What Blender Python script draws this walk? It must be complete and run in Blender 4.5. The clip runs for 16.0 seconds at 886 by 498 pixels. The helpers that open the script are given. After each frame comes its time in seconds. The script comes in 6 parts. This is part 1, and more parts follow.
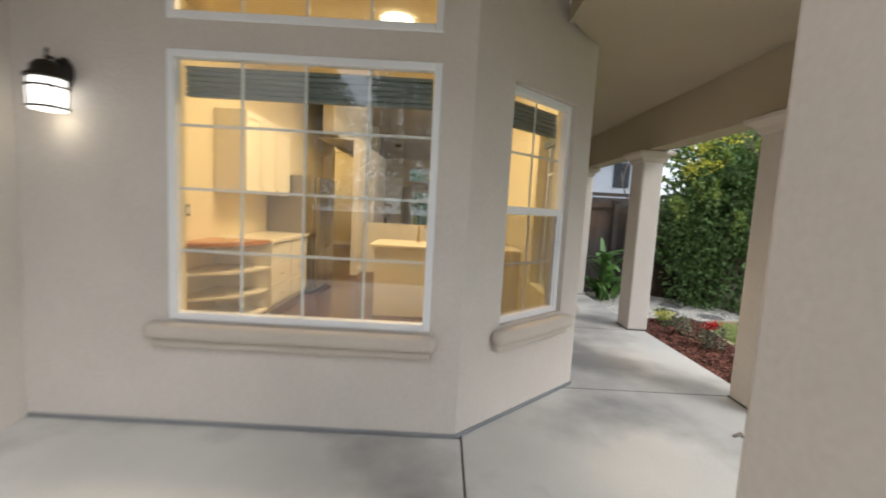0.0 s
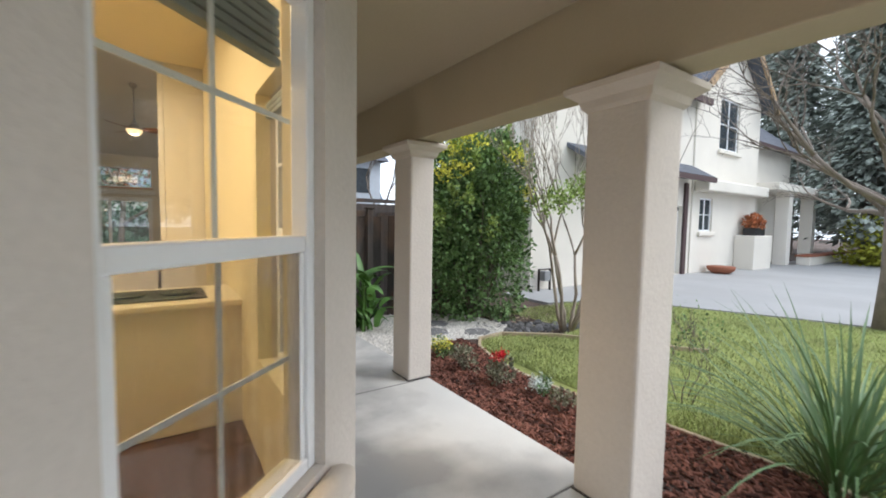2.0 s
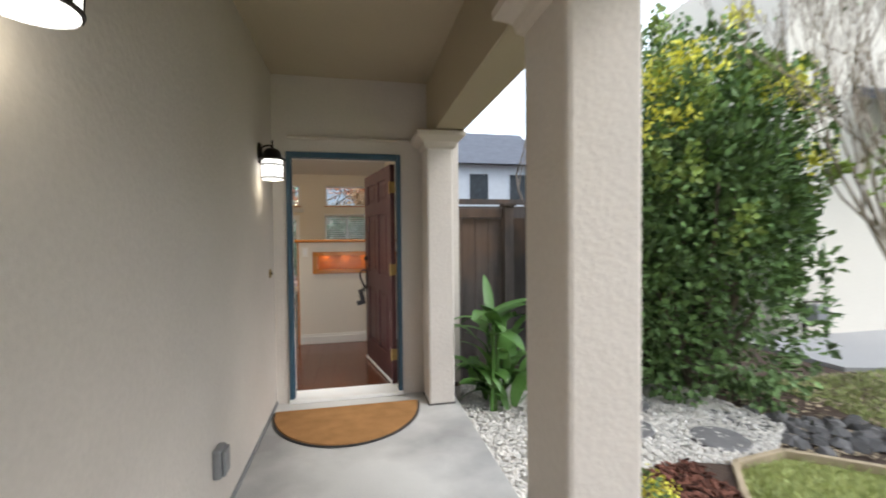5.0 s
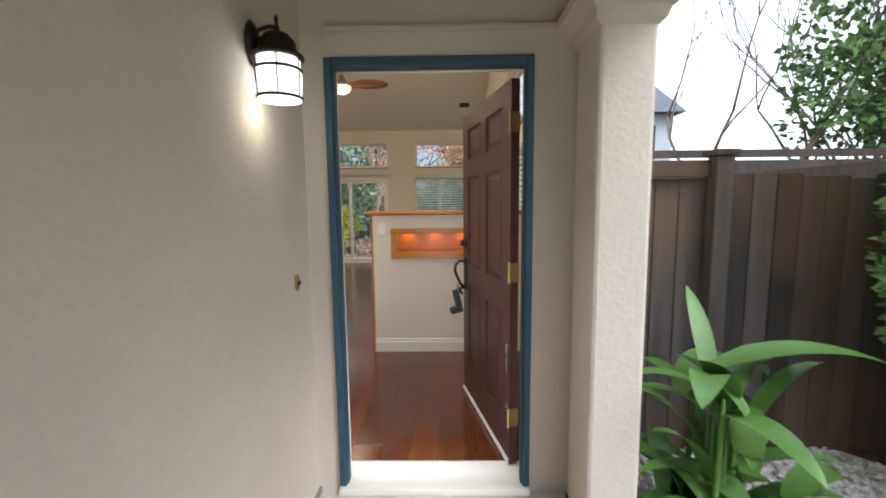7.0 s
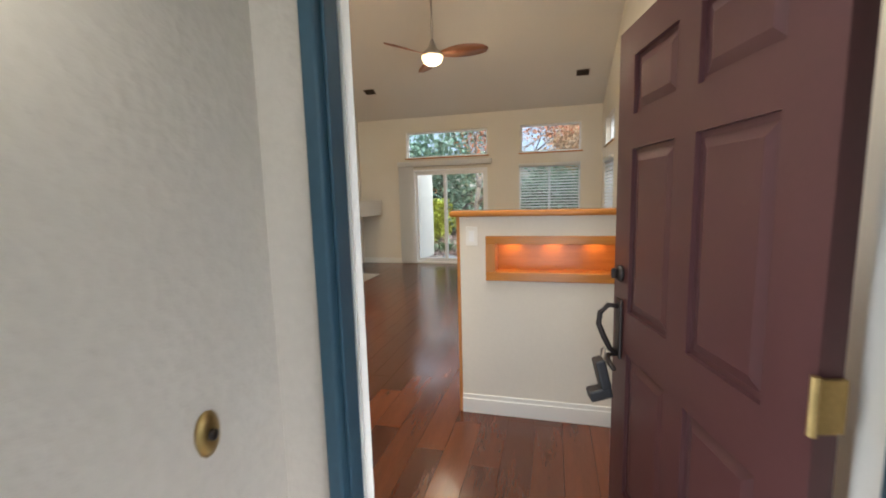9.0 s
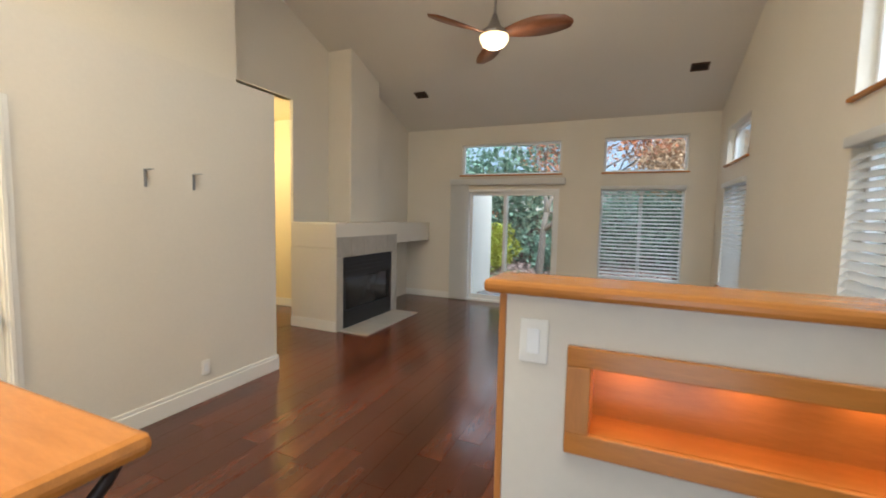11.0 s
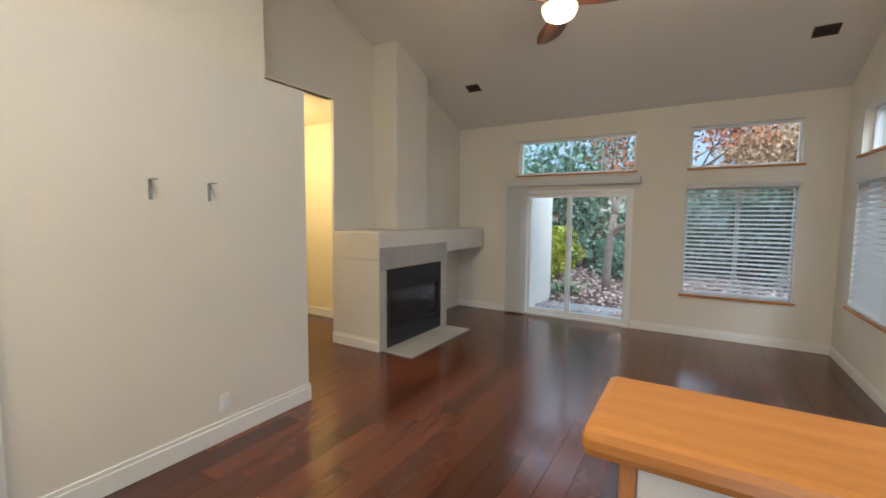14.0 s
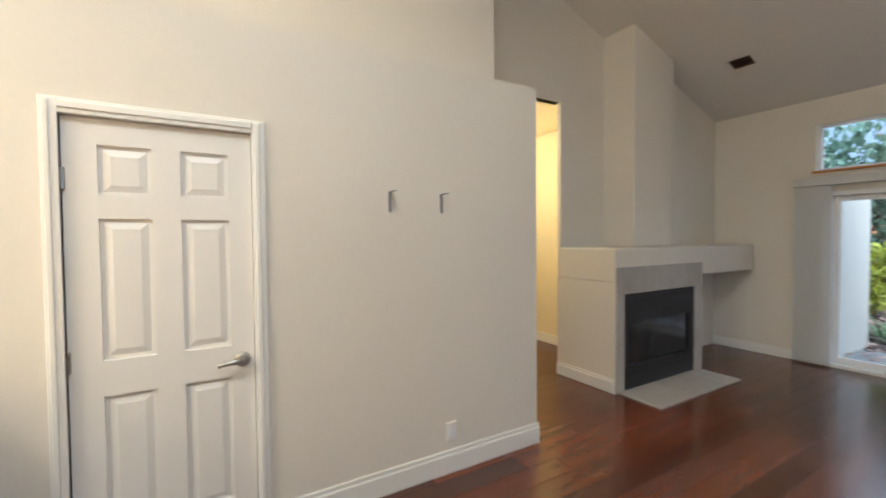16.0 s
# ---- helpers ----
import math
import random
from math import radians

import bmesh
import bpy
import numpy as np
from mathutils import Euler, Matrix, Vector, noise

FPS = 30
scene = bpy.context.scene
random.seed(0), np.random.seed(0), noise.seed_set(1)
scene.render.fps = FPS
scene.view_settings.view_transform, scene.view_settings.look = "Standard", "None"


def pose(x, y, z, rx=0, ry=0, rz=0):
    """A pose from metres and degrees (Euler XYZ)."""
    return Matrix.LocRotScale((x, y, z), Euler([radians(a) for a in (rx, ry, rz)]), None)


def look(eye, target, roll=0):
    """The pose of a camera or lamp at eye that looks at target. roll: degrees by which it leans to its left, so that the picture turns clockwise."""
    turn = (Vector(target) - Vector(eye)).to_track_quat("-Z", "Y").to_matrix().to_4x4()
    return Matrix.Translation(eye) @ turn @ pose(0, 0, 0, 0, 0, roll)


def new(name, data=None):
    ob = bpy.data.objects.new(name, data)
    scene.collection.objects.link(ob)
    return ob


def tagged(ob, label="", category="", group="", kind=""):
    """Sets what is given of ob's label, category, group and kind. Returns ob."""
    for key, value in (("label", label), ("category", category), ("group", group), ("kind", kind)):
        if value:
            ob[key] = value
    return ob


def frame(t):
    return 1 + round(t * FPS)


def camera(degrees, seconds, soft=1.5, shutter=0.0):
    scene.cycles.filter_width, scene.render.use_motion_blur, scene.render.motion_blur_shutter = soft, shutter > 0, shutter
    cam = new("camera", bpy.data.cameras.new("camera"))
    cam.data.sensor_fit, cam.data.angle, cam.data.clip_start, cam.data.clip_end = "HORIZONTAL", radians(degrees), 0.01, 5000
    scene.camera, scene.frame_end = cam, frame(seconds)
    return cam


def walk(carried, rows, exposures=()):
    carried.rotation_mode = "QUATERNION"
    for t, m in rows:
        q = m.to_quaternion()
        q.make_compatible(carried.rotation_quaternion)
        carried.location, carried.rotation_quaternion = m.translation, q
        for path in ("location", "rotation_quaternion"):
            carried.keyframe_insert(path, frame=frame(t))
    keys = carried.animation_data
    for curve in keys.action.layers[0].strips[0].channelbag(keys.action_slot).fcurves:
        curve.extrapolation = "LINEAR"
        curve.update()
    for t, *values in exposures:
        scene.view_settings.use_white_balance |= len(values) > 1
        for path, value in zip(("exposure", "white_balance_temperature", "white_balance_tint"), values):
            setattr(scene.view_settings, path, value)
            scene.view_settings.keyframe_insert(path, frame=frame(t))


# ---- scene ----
cam = camera(93.8, 16.0, soft=1.8, shutter=0.4)
METRES, EYE, TILT, LEAN, TURN = 10.1, 1.33, 0.0, 0.0, -0.8
PATH = [
    (0, (0.225, -0.038, 1.417), (0.231, 1.952, 1.219), 3.1),
    (0.5, (0.285, 0.473, 1.438), (0.617, 2.442, 1.316), -0.2),
    (1, (0.378, 0.88, 1.474), (1.004, 2.766, 1.249), 0.1),
    (1.5, (0.515, 1.297, 1.512), (1.293, 3.124, 1.275), -1.0),
    (2, (0.72, 1.788, 1.502), (1.85, 3.434, 1.375), 1.0),
    (2.5, (1.029, 2.127, 1.479), (2.147, 3.776, 1.303), 1.2),
    (3, (1.286, 2.484, 1.469), (2.366, 4.157, 1.281), 1.3),
    (3.5, (1.531, 2.879, 1.451), (2.552, 4.594, 1.336), -0.6),
    (4, (1.704, 3.224, 1.489), (2.297, 5.129, 1.362), -1.1),
    (4.5, (1.885, 3.61, 1.436), (2.405, 5.541, 1.398), -0.1),
    (5, (2.022, 3.998, 1.368), (2.435, 5.954, 1.319), -0.6),
    (5.2, (2.0, 4.137, 1.365), (2.256, 6.119, 1.292), -0.4),
    (7.3, (2.031, 5.942, 1.462), (1.998, 7.927, 1.221), -0.6),
    (7.5, (2.015, 6.101, 1.465), (1.994, 8.085, 1.214), -0.5),
    (8, (2.025, 6.488, 1.452), (1.781, 8.456, 1.196), -1.2),
    (8.2, (1.961, 6.578, 1.491), (1.639, 8.533, 1.22), -1.9),
    (10.3, (1.815, 7.993, 1.434), (1.12, 9.854, 1.204), 1.0),
    (10.5, (1.732, 8.193, 1.451), (1.009, 10.044, 1.223), 0.7),
    (11, (1.599, 8.444, 1.542), (0.804, 10.272, 1.384), 1.2),
    (11.5, (1.557, 8.656, 1.58), (0.5, 10.347, 1.425), 0.3),
    (12, (1.5, 8.806, 1.601), (0.271, 10.375, 1.433), 0.0),
    (12.5, (1.354, 8.913, 1.602), (0.235, 10.566, 1.479), 0.5),
    (13, (1.338, 8.982, 1.617), (0.187, 10.613, 1.495), -0.2),
    (13.5, (1.357, 9.018, 1.621), (0.28, 10.699, 1.491), 0.5),
    (14, (1.358, 9.032, 1.616), (0.324, 10.737, 1.458), 0.5),
    (14.5, (1.357, 9.048, 1.609), (0.306, 10.741, 1.44), 0.7),
    (15, (1.33, 9.084, 1.598), (0.06, 10.622, 1.439), 1.3),
    (15.5, (1.153, 9.157, 1.567), (-0.39, 10.423, 1.449), 1.4),
    (16, (0.849, 9.275, 1.549), (-0.874, 10.289, 1.493), -0.5),
]
walk(cam, [(t, look(eye, target, roll)) for t, eye, target, roll in PATH],
     [(0.0, -0.20, 6150, 9), (1.0, -0.08, 6000, 9), (3.0, 0.04, 5950, 9), (5.0, 0.18, 6050, 9), (7.3, 0.60, 5950, 9), (8.2, 0.92, 5800, 8), (10.3, 0.76, 5450, 5), (13.0, 0.68, 5200, 5), (16.0, 0.66, 5000, 5)])

# ---- world and light ----
world = bpy.data.worlds.new("overcast_sky")
scene.world = world
world.use_nodes = True
wn, wl = world.node_tree.nodes, world.node_tree.links
sky = wn.new("ShaderNodeTexSky")
sky.sky_type = 'NISHITA'
sky.sun_disc = False
sky.sun_elevation, sky.sun_rotation = radians(40), radians(120)
sky.air_density, sky.dust_density, sky.ozone_density = 1.0, 6.0, 1.0
cloud = wn.new("ShaderNodeMixRGB")
cloud.inputs["Fac"].default_value = 0.75
cloud.inputs["Color2"].default_value = (9.0, 9.4, 10.0, 1)
wl.new(sky.outputs[0], cloud.inputs["Color1"])
wl.new(cloud.outputs[0], wn["Background"].inputs["Color"])
wn["Background"].inputs["Strength"].default_value = 0.21

SUN_DIR = (0.55, -0.45, 0.75)
sun = new("sun", bpy.data.lights.new("sun", 'SUN'))
sun.data.energy, sun.data.angle, sun.data.color = 1.5, radians(25), (1.0, 0.96, 0.9)
sun.matrix_world = look(SUN_DIR, (0, 0, 0))


def lamp(name, kind, place, energy, color, size=0.1, target=None):
    ob = new(name, bpy.data.lights.new(name, kind))
    ob.data.energy, ob.data.color = energy, color
    if kind == 'AREA':
        ob.data.size = size
        ob.matrix_world = look(place, target)
    else:
        ob.data.shadow_soft_size = size
        ob.location = place
    return ob


WARM = (1.0, 0.66, 0.32)
lamp("kitchen_ceiling_light", 'AREA', (-0.6, 4.6, 3.2), 112, (1.0, 0.72, 0.40), 1.2, (-0.6, 4.6, 0))
lamp("kitchen_rear_light", 'AREA', (-0.4, 6.9, 3.2), 58, (1.0, 0.74, 0.45), 0.8, (-0.4, 6.9, 0))
lamp("hall_light", 'POINT', (-3.5, 12.3, 2.6), 45, (1.0, 0.72, 0.36), 0.12)
lamp("fan_bulb", 'POINT', (0.355, 12.44, 3.10), 8, (1.0, 0.74, 0.48), 0.09)
# added fill, no fitting known here: brightens the entry floor and lower walls
lamp("entry_ceiling_light", 'AREA', (0.9, 8.95, 4.15), 48, (1.0, 0.90, 0.76), 1.0, (0.7, 9.15, 0))
# unseen warm lamp added near the ledge to tint the upper left wall
lamp("entry_light", 'POINT', (-1.1, 9.2, 4.2), 19, (1.0, 0.70, 0.36), 0.12)
# daylight entering by the open front door
door_sky = lamp("front_door_daylight", 'AREA', (1.93, 7.72, 1.06), 4.5, (0.97, 0.98, 1.0), 0.78, (1.93, 9.5, 0.95))
door_sky.data.shape, door_sky.data.size_y = 'RECTANGLE', 1.9
for k in range(4):
    lamp("niche_light", 'AREA', (1.64 + 0.25 * k, 9.60, 1.160), 0.16, (1.0, 0.45, 0.14), 0.10, (1.64 + 0.25 * k, 9.62, 0.9))

# ---- materials ----


def material(name, base, rough=0.6, metal=0.0, var=0.12, scale=6.0, fine=90.0, bump=0.15, depth=0.004, spec=0.5, per_object=0.0, stretch=(1, 1, 1), spots=0.0, spot_color=(0.1, 0.08, 0.06), spot_scale=1.3, island=0.0):
    """A surface with broad patches, fine grain, relief, and stains of its own."""
    m = bpy.data.materials.new(name)
    m.use_nodes = True
    n, l = m.node_tree.nodes, m.node_tree.links
    p = n["Principled BSDF"]
    p.inputs["Metallic"].default_value = metal
    p.inputs["Specular IOR Level"].default_value = spec
    co = n.new("ShaderNodeTexCoord")
    mp = n.new("ShaderNodeMapping")
    mp.inputs["Scale"].default_value = stretch
    l.new(co.outputs["Object"], mp.inputs["Vector"])
    big, small = n.new("ShaderNodeTexNoise"), n.new("ShaderNodeTexNoise")
    for tex, s, d in ((big, scale, 4.0), (small, fine, 3.0)):
        tex.inputs["Scale"].default_value, tex.inputs["Detail"].default_value = s, d
        l.new(mp.outputs[0], tex.inputs["Vector"])
    add = n.new("ShaderNodeMath")
    add.operation = 'MULTIPLY_ADD'
    l.new(small.outputs["Fac"], add.inputs[0])
    add.inputs[1].default_value = 0.6
    l.new(big.outputs["Fac"], add.inputs[2])
    shade = n.new("ShaderNodeMapRange")
    shade.inputs["From Min"].default_value, shade.inputs["From Max"].default_value = 0.45, 1.15
    shade.inputs["To Min"].default_value, shade.inputs["To Max"].default_value = 1 - var, 1 + var
    l.new(add.outputs[0], shade.inputs["Value"])
    value = shade.outputs[0]
    for amount, node, socket in ((per_object, "ShaderNodeObjectInfo", "Random"), (island, "ShaderNodeNewGeometry", "Random Per Island")):
        if amount:
            info = n.new(node)
            rng = n.new("ShaderNodeMapRange")
            rng.inputs["To Min"].default_value, rng.inputs["To Max"].default_value = 1 - amount, 1 + amount
            l.new(info.outputs[socket], rng.inputs["Value"])
            mul = n.new("ShaderNodeMath")
            mul.operation = 'MULTIPLY'
            l.new(rng.outputs[0], mul.inputs[0]), l.new(value, mul.inputs[1])
            value = mul.outputs[0]
    tint = n.new("ShaderNodeVectorMath")
    tint.operation = 'SCALE'
    tint.inputs[0].default_value = base
    l.new(value, tint.inputs["Scale"])
    color = tint.outputs[0]
    if spots:
        st = n.new("ShaderNodeTexNoise")
        st.inputs["Scale"].default_value, st.inputs["Detail"].default_value = spot_scale, 6.0
        l.new(co.outputs["Object"], st.inputs["Vector"])
        ramp = n.new("ShaderNodeMapRange")
        ramp.inputs["From Min"].default_value, ramp.inputs["From Max"].default_value = 0.47, 0.62
        ramp.inputs["To Max"].default_value = spots
        l.new(st.outputs["Fac"], ramp.inputs["Value"])
        mix = n.new("ShaderNodeMixRGB")
        mix.inputs["Color2"].default_value = (*spot_color, 1)
        l.new(ramp.outputs[0], mix.inputs["Fac"]), l.new(color, mix.inputs["Color1"])
        color = mix.outputs[0]
    l.new(color, p.inputs["Base Color"])
    rr = n.new("ShaderNodeMapRange")
    rr.inputs["To Min"].default_value, rr.inputs["To Max"].default_value = max(rough - 0.08, 0.02), min(rough + 0.08, 1)
    l.new(big.outputs["Fac"], rr.inputs["Value"]), l.new(rr.outputs[0], p.inputs["Roughness"])
    if bump:
        b = n.new("ShaderNodeBump")
        b.inputs["Strength"].default_value, b.inputs["Distance"].default_value = bump, depth
        l.new(small.outputs["Fac"], b.inputs["Height"]), l.new(b.outputs[0], p.inputs["Normal"])
    return m


def glow(name, color, strength):
    m = bpy.data.materials.new(name)
    m.use_nodes = True
    p = m.node_tree.nodes["Principled BSDF"]
    p.inputs["Base Color"].default_value = (0.8, 0.78, 0.72, 1)
    p.inputs["Emission Color"].default_value = (*color, 1)
    p.inputs["Emission Strength"].default_value = strength
    return m


def clear_glass(name, ior=1.5, tint=(0.95, 0.97, 0.96)):
    m = bpy.data.materials.new(name)
    m.use_nodes = True
    n, l = m.node_tree.nodes, m.node_tree.links
    n.remove(n["Principled BSDF"])
    lw, tr, gl, mx = (n.new(k) for k in ("ShaderNodeLayerWeight", "ShaderNodeBsdfTransparent", "ShaderNodeBsdfGlossy", "ShaderNodeMixShader"))
    lw.inputs["Blend"].default_value = 0.5
    power, fres = n.new("ShaderNodeMath"), n.new("ShaderNodeMath")
    power.operation, fres.operation = 'POWER', 'MULTIPLY_ADD'
    power.inputs[1].default_value, fres.inputs[1].default_value, fres.inputs[2].default_value = 3.5, 0.75, (ior - 1) ** 2 / (ior + 1) ** 2
    l.new(lw.outputs["Facing"], power.inputs[0]), l.new(power.outputs[0], fres.inputs[0])
    tr.inputs["Color"].default_value = (*tint, 1)
    gl.inputs["Roughness"].default_value = 0.01
    l.new(fres.outputs[0], mx.inputs[0]), l.new(tr.outputs[0], mx.inputs[1]), l.new(gl.outputs[0], mx.inputs[2])
    l.new(mx.outputs[0], n["Material Output"].inputs["Surface"])
    return m


STUCCO = material("stucco", (0.625, 0.575, 0.52), 0.92, var=0.08, scale=1.6, fine=48, bump=0.33, depth=0.009, spec=0.2)
STUCCO_TRIM = material("stucco_trim", (0.58, 0.52, 0.45), 0.9, var=0.06, scale=3, fine=60, bump=0.3, depth=0.006, spec=0.2)
# warm beige, with some of the porch's shade put into the colour
PORCH_SHADED = material("shaded_porch_paint", (0.46, 0.395, 0.285), 0.9, var=0.06, scale=1.2, fine=70, bump=0.2, depth=0.004, spec=0.2)
PAINT = material("wall_paint", (0.74, 0.70, 0.62), 0.75, var=0.035, scale=1.2, fine=45, bump=0.14, depth=0.004, spec=0.3)
CEIL = material("ceiling_paint", (0.72, 0.69, 0.64), 0.85, var=0.03, scale=1.0, fine=60, bump=0.2, depth=0.004, spec=0.2)
CREAM = material("kitchen_paint", (0.80, 0.70, 0.46), 0.7, var=0.03, scale=1.0, fine=60, bump=0.1)
WHITE = material("white_trim_paint", (0.82, 0.81, 0.77), 0.4, var=0.02, scale=3, fine=80, bump=0.03)
VINYL = material("white_vinyl", (0.84, 0.85, 0.86), 0.35, var=0.03, scale=4, fine=60, bump=0.02)
DOOR_WHITE = material("white_door_paint", (0.80, 0.78, 0.74), 0.42, var=0.02, scale=3, fine=60, bump=0.05)
CONCRETE = material("porch_concrete", (0.59, 0.58, 0.55), 0.6, var=0.18, scale=1.1, fine=120, bump=0.18, depth=0.003, spots=0.7, spot_color=(0.20, 0.195, 0.19), spot_scale=0.8, spec=0.35)
DRIVE = material("driveway_concrete", (0.37, 0.37, 0.37), 0.85, var=0.12, scale=0.6, fine=60, bump=0.2, spots=0.2, spot_color=(0.3, 0.29, 0.28), spot_scale=0.4)
JOINT = material("joint_dark", (0.09, 0.085, 0.08), 0.95, bump=0)
PLANK = material("dark_wood_plank", (0.098, 0.027, 0.0095), 0.19, var=0.24, scale=2.2, fine=26, bump=0.06, depth=0.0015, per_object=0.42, stretch=(7, 0.6, 1), spec=0.85)
OAK = material("orange_oak", (0.48, 0.19, 0.036), 0.22, var=0.2, scale=3, fine=40, bump=0.06, depth=0.001, stretch=(0.7, 8, 8))
OAK_V = material("orange_oak_upright", (0.50, 0.21, 0.055), 0.34, var=0.2, scale=3, fine=40, bump=0.06, depth=0.001, stretch=(8, 8, 0.7))
MAROON = material("maroon_door_paint", (0.062, 0.023, 0.023), 0.38, var=0.12, scale=4, fine=50, bump=0.06, depth=0.002)
TEAL = material("blue_frame_paint", (0.035, 0.085, 0.13), 0.5, var=0.12, scale=6, fine=60, bump=0.08)
BRONZE = material("dark_bronze", (0.035, 0.027, 0.024), 0.45, metal=0.6, var=0.2, scale=20, fine=120, bump=0.05)
BRASS = material("antique_brass", (0.42, 0.30, 0.12), 0.4, metal=1.0, var=0.2, scale=20, bump=0.03)
NICKEL = material("brushed_nickel", (0.42, 0.40, 0.38), 0.3, metal=1.0, var=0.1, scale=30, bump=0.02)
GREY_METAL = material("grey_metal_box", (0.30, 0.31, 0.32), 0.5, metal=0.5, var=0.1, bump=0.04)
LAMP_GLASS = glow("lit_lamp_glass", (1.0, 0.94, 0.84), 2.2)
FAN_GLOW = glow("lit_fan_bowl", (1.0, 0.66, 0.30), 1.7)
BULB_GLOW = glow("lit_ceiling_disc", (1.0, 0.85, 0.6), 8.0)
GLASS = clear_glass("window_glass", 1.9)
GLASS_IN = clear_glass("clear_glass", 1.4)
COIR = material("coir_mat", (0.36, 0.19, 0.075), 0.95, var=0.25, scale=9, fine=220, bump=0.6, depth=0.006, spec=0.1)
RUBBER = material("black_rubber", (0.03, 0.03, 0.03), 0.8, bump=0.1)
BLACK = material("firebox_black", (0.018, 0.018, 0.02), 0.5, var=0.2, scale=8, bump=0.05)
FIREGLASS = material("fireplace_glass", (0.03, 0.03, 0.03), 0.12, var=0.3, scale=3, bump=0)
TILE = material("grey_stone_tile", (0.45, 0.42, 0.37), 0.4, var=0.14, scale=7, fine=40, bump=0.05, per_object=0.1)
CABINET = material("white_cabinet", (0.80, 0.74, 0.58), 0.4, var=0.03, bump=0.02)
COUNTER = material("cream_counter", (0.78, 0.70, 0.52), 0.3, var=0.06, scale=14, bump=0.02)
STEEL = material("stainless_steel", (0.30, 0.28, 0.24), 0.3, metal=0.9, var=0.1, stretch=(1, 1, 20), bump=0.02)
BLIND = material("white_blind_slat", (0.84, 0.84, 0.82), 0.5, var=0.03, bump=0.02)
nodes, wires = BLIND.node_tree.nodes, BLIND.node_tree.links
through_slat, both = nodes.new("ShaderNodeBsdfTranslucent"), nodes.new("ShaderNodeMixShader")
through_slat.inputs["Color"].default_value = (0.80, 0.82, 0.84, 1)
both.inputs[0].default_value = 0.38
wires.new(nodes["Principled BSDF"].outputs[0], both.inputs[1]), wires.new(through_slat.outputs[0], both.inputs[2])
wires.new(both.outputs[0], nodes["Material Output"].inputs["Surface"])
SHADE = material("grey_blind", (0.22, 0.25, 0.24), 0.7, var=0.08, bump=0.05)
SCREEN = material("dark_insect_screen", (0.03, 0.032, 0.036), 0.7, var=0.1, fine=200, bump=0.1)
VENT = material("brown_vent", (0.10, 0.06, 0.04), 0.5, metal=0.3, bump=0.05)
FANWOOD = material("fan_blade_wood", (0.22, 0.085, 0.035), 0.4, var=0.25, scale=4, fine=30, stretch=(2, 6, 6), bump=0.04)
FENCE = material("weathered_fence_wood", (0.085, 0.072, 0.066), 0.9, var=0.4, scale=2.5, fine=30, bump=0.4, depth=0.004, stretch=(7, 7, 0.6), per_object=0.5, spots=0.45, spot_color=(0.20, 0.11, 0.06), spot_scale=1.5)
SOIL = material("garden_soil", (0.09, 0.06, 0.045), 0.95, var=0.35, scale=3, fine=60, bump=0.8, depth=0.02)
LAWN = material("lawn_ground", (0.29, 0.32, 0.11), 0.95, var=0.35, scale=1.2, fine=50, bump=0.8, depth=0.02, spots=0.4, spot_color=(0.17, 0.17, 0.06), spot_scale=0.9, spec=0.1)
GRASS = material("grass_blade", (0.37, 0.42, 0.17), 0.7, var=0.6, scale=0.9, fine=20, bump=0, island=0.35, spec=0.25)
MULCH = material("red_mulch_chip", (0.155, 0.068, 0.048), 0.9, var=0.3, scale=5, fine=80, bump=0.3, island=0.75, spec=0.2)
GRAVEL = material("white_gravel", (0.66, 0.63, 0.58), 0.9, var=0.15, scale=5, fine=60, bump=0.3, island=0.22)
STONE = material("grey_river_stone", (0.16, 0.155, 0.155), 0.8, var=0.25, scale=9, fine=70, bump=0.3, island=0.45, per_object=0.2)
EDGING = material("pale_edging", (0.42, 0.34, 0.23), 0.9, var=0.2, scale=6, bump=0.2)
LEAF = material("bush_leaf", (0.15, 0.245, 0.085), 0.6, var=0.35, scale=2.5, fine=20, bump=0, island=0.6, spec=0.4)
YELLOW = material("yellow_blossom", (0.80, 0.76, 0.10), 0.6, var=0.2, bump=0, island=0.3)
RED = material("red_blossom", (0.70, 0.02, 0.03), 0.55, var=0.2, bump=0, island=0.3)
WHITE_BLOOM = material("white_blossom", (0.75, 0.80, 0.76), 0.6, var=0.1, bump=0, island=0.15)
GREY_LEAF = material("grey_green_leaf", (0.19, 0.19, 0.12), 0.7, var=0.25, bump=0, island=0.5)
NEW_LEAF = material("fresh_green_leaf", (0.30, 0.40, 0.10), 0.55, var=0.25, bump=0, island=0.4)
TAN_TRIM = material("tan_wood_trim", (0.42, 0.28, 0.15), 0.7, var=0.2, bump=0.1)
BROAD = material("broad_leaf", (0.11, 0.235, 0.05), 0.42, var=0.25, scale=5, fine=40, bump=0.1, island=0.4)
STRAP = material("strap_leaf", (0.12, 0.21, 0.075), 0.5, var=0.25, bump=0, island=0.4)
BARK = material("grey_bark", (0.20, 0.165, 0.135), 0.9, var=0.3, scale=8, fine=40, bump=0.5, depth=0.006)
HOUSE_WALL = material("cream_house_stucco", (0.76, 0.72, 0.64), 0.9, var=0.06, scale=0.8, fine=30, bump=0.3, spec=0.2)
HOUSE_TRIM = material("brown_house_trim", (0.075, 0.045, 0.045), 0.7, var=0.2, bump=0.1)
ROOF = material("slate_roof", (0.10, 0.11, 0.135), 0.85, var=0.25, scale=4, fine=30, bump=0.4, depth=0.02)
GARAGE = material("white_garage_door", (0.78, 0.77, 0.74), 0.5, var=0.04, bump=0.05)
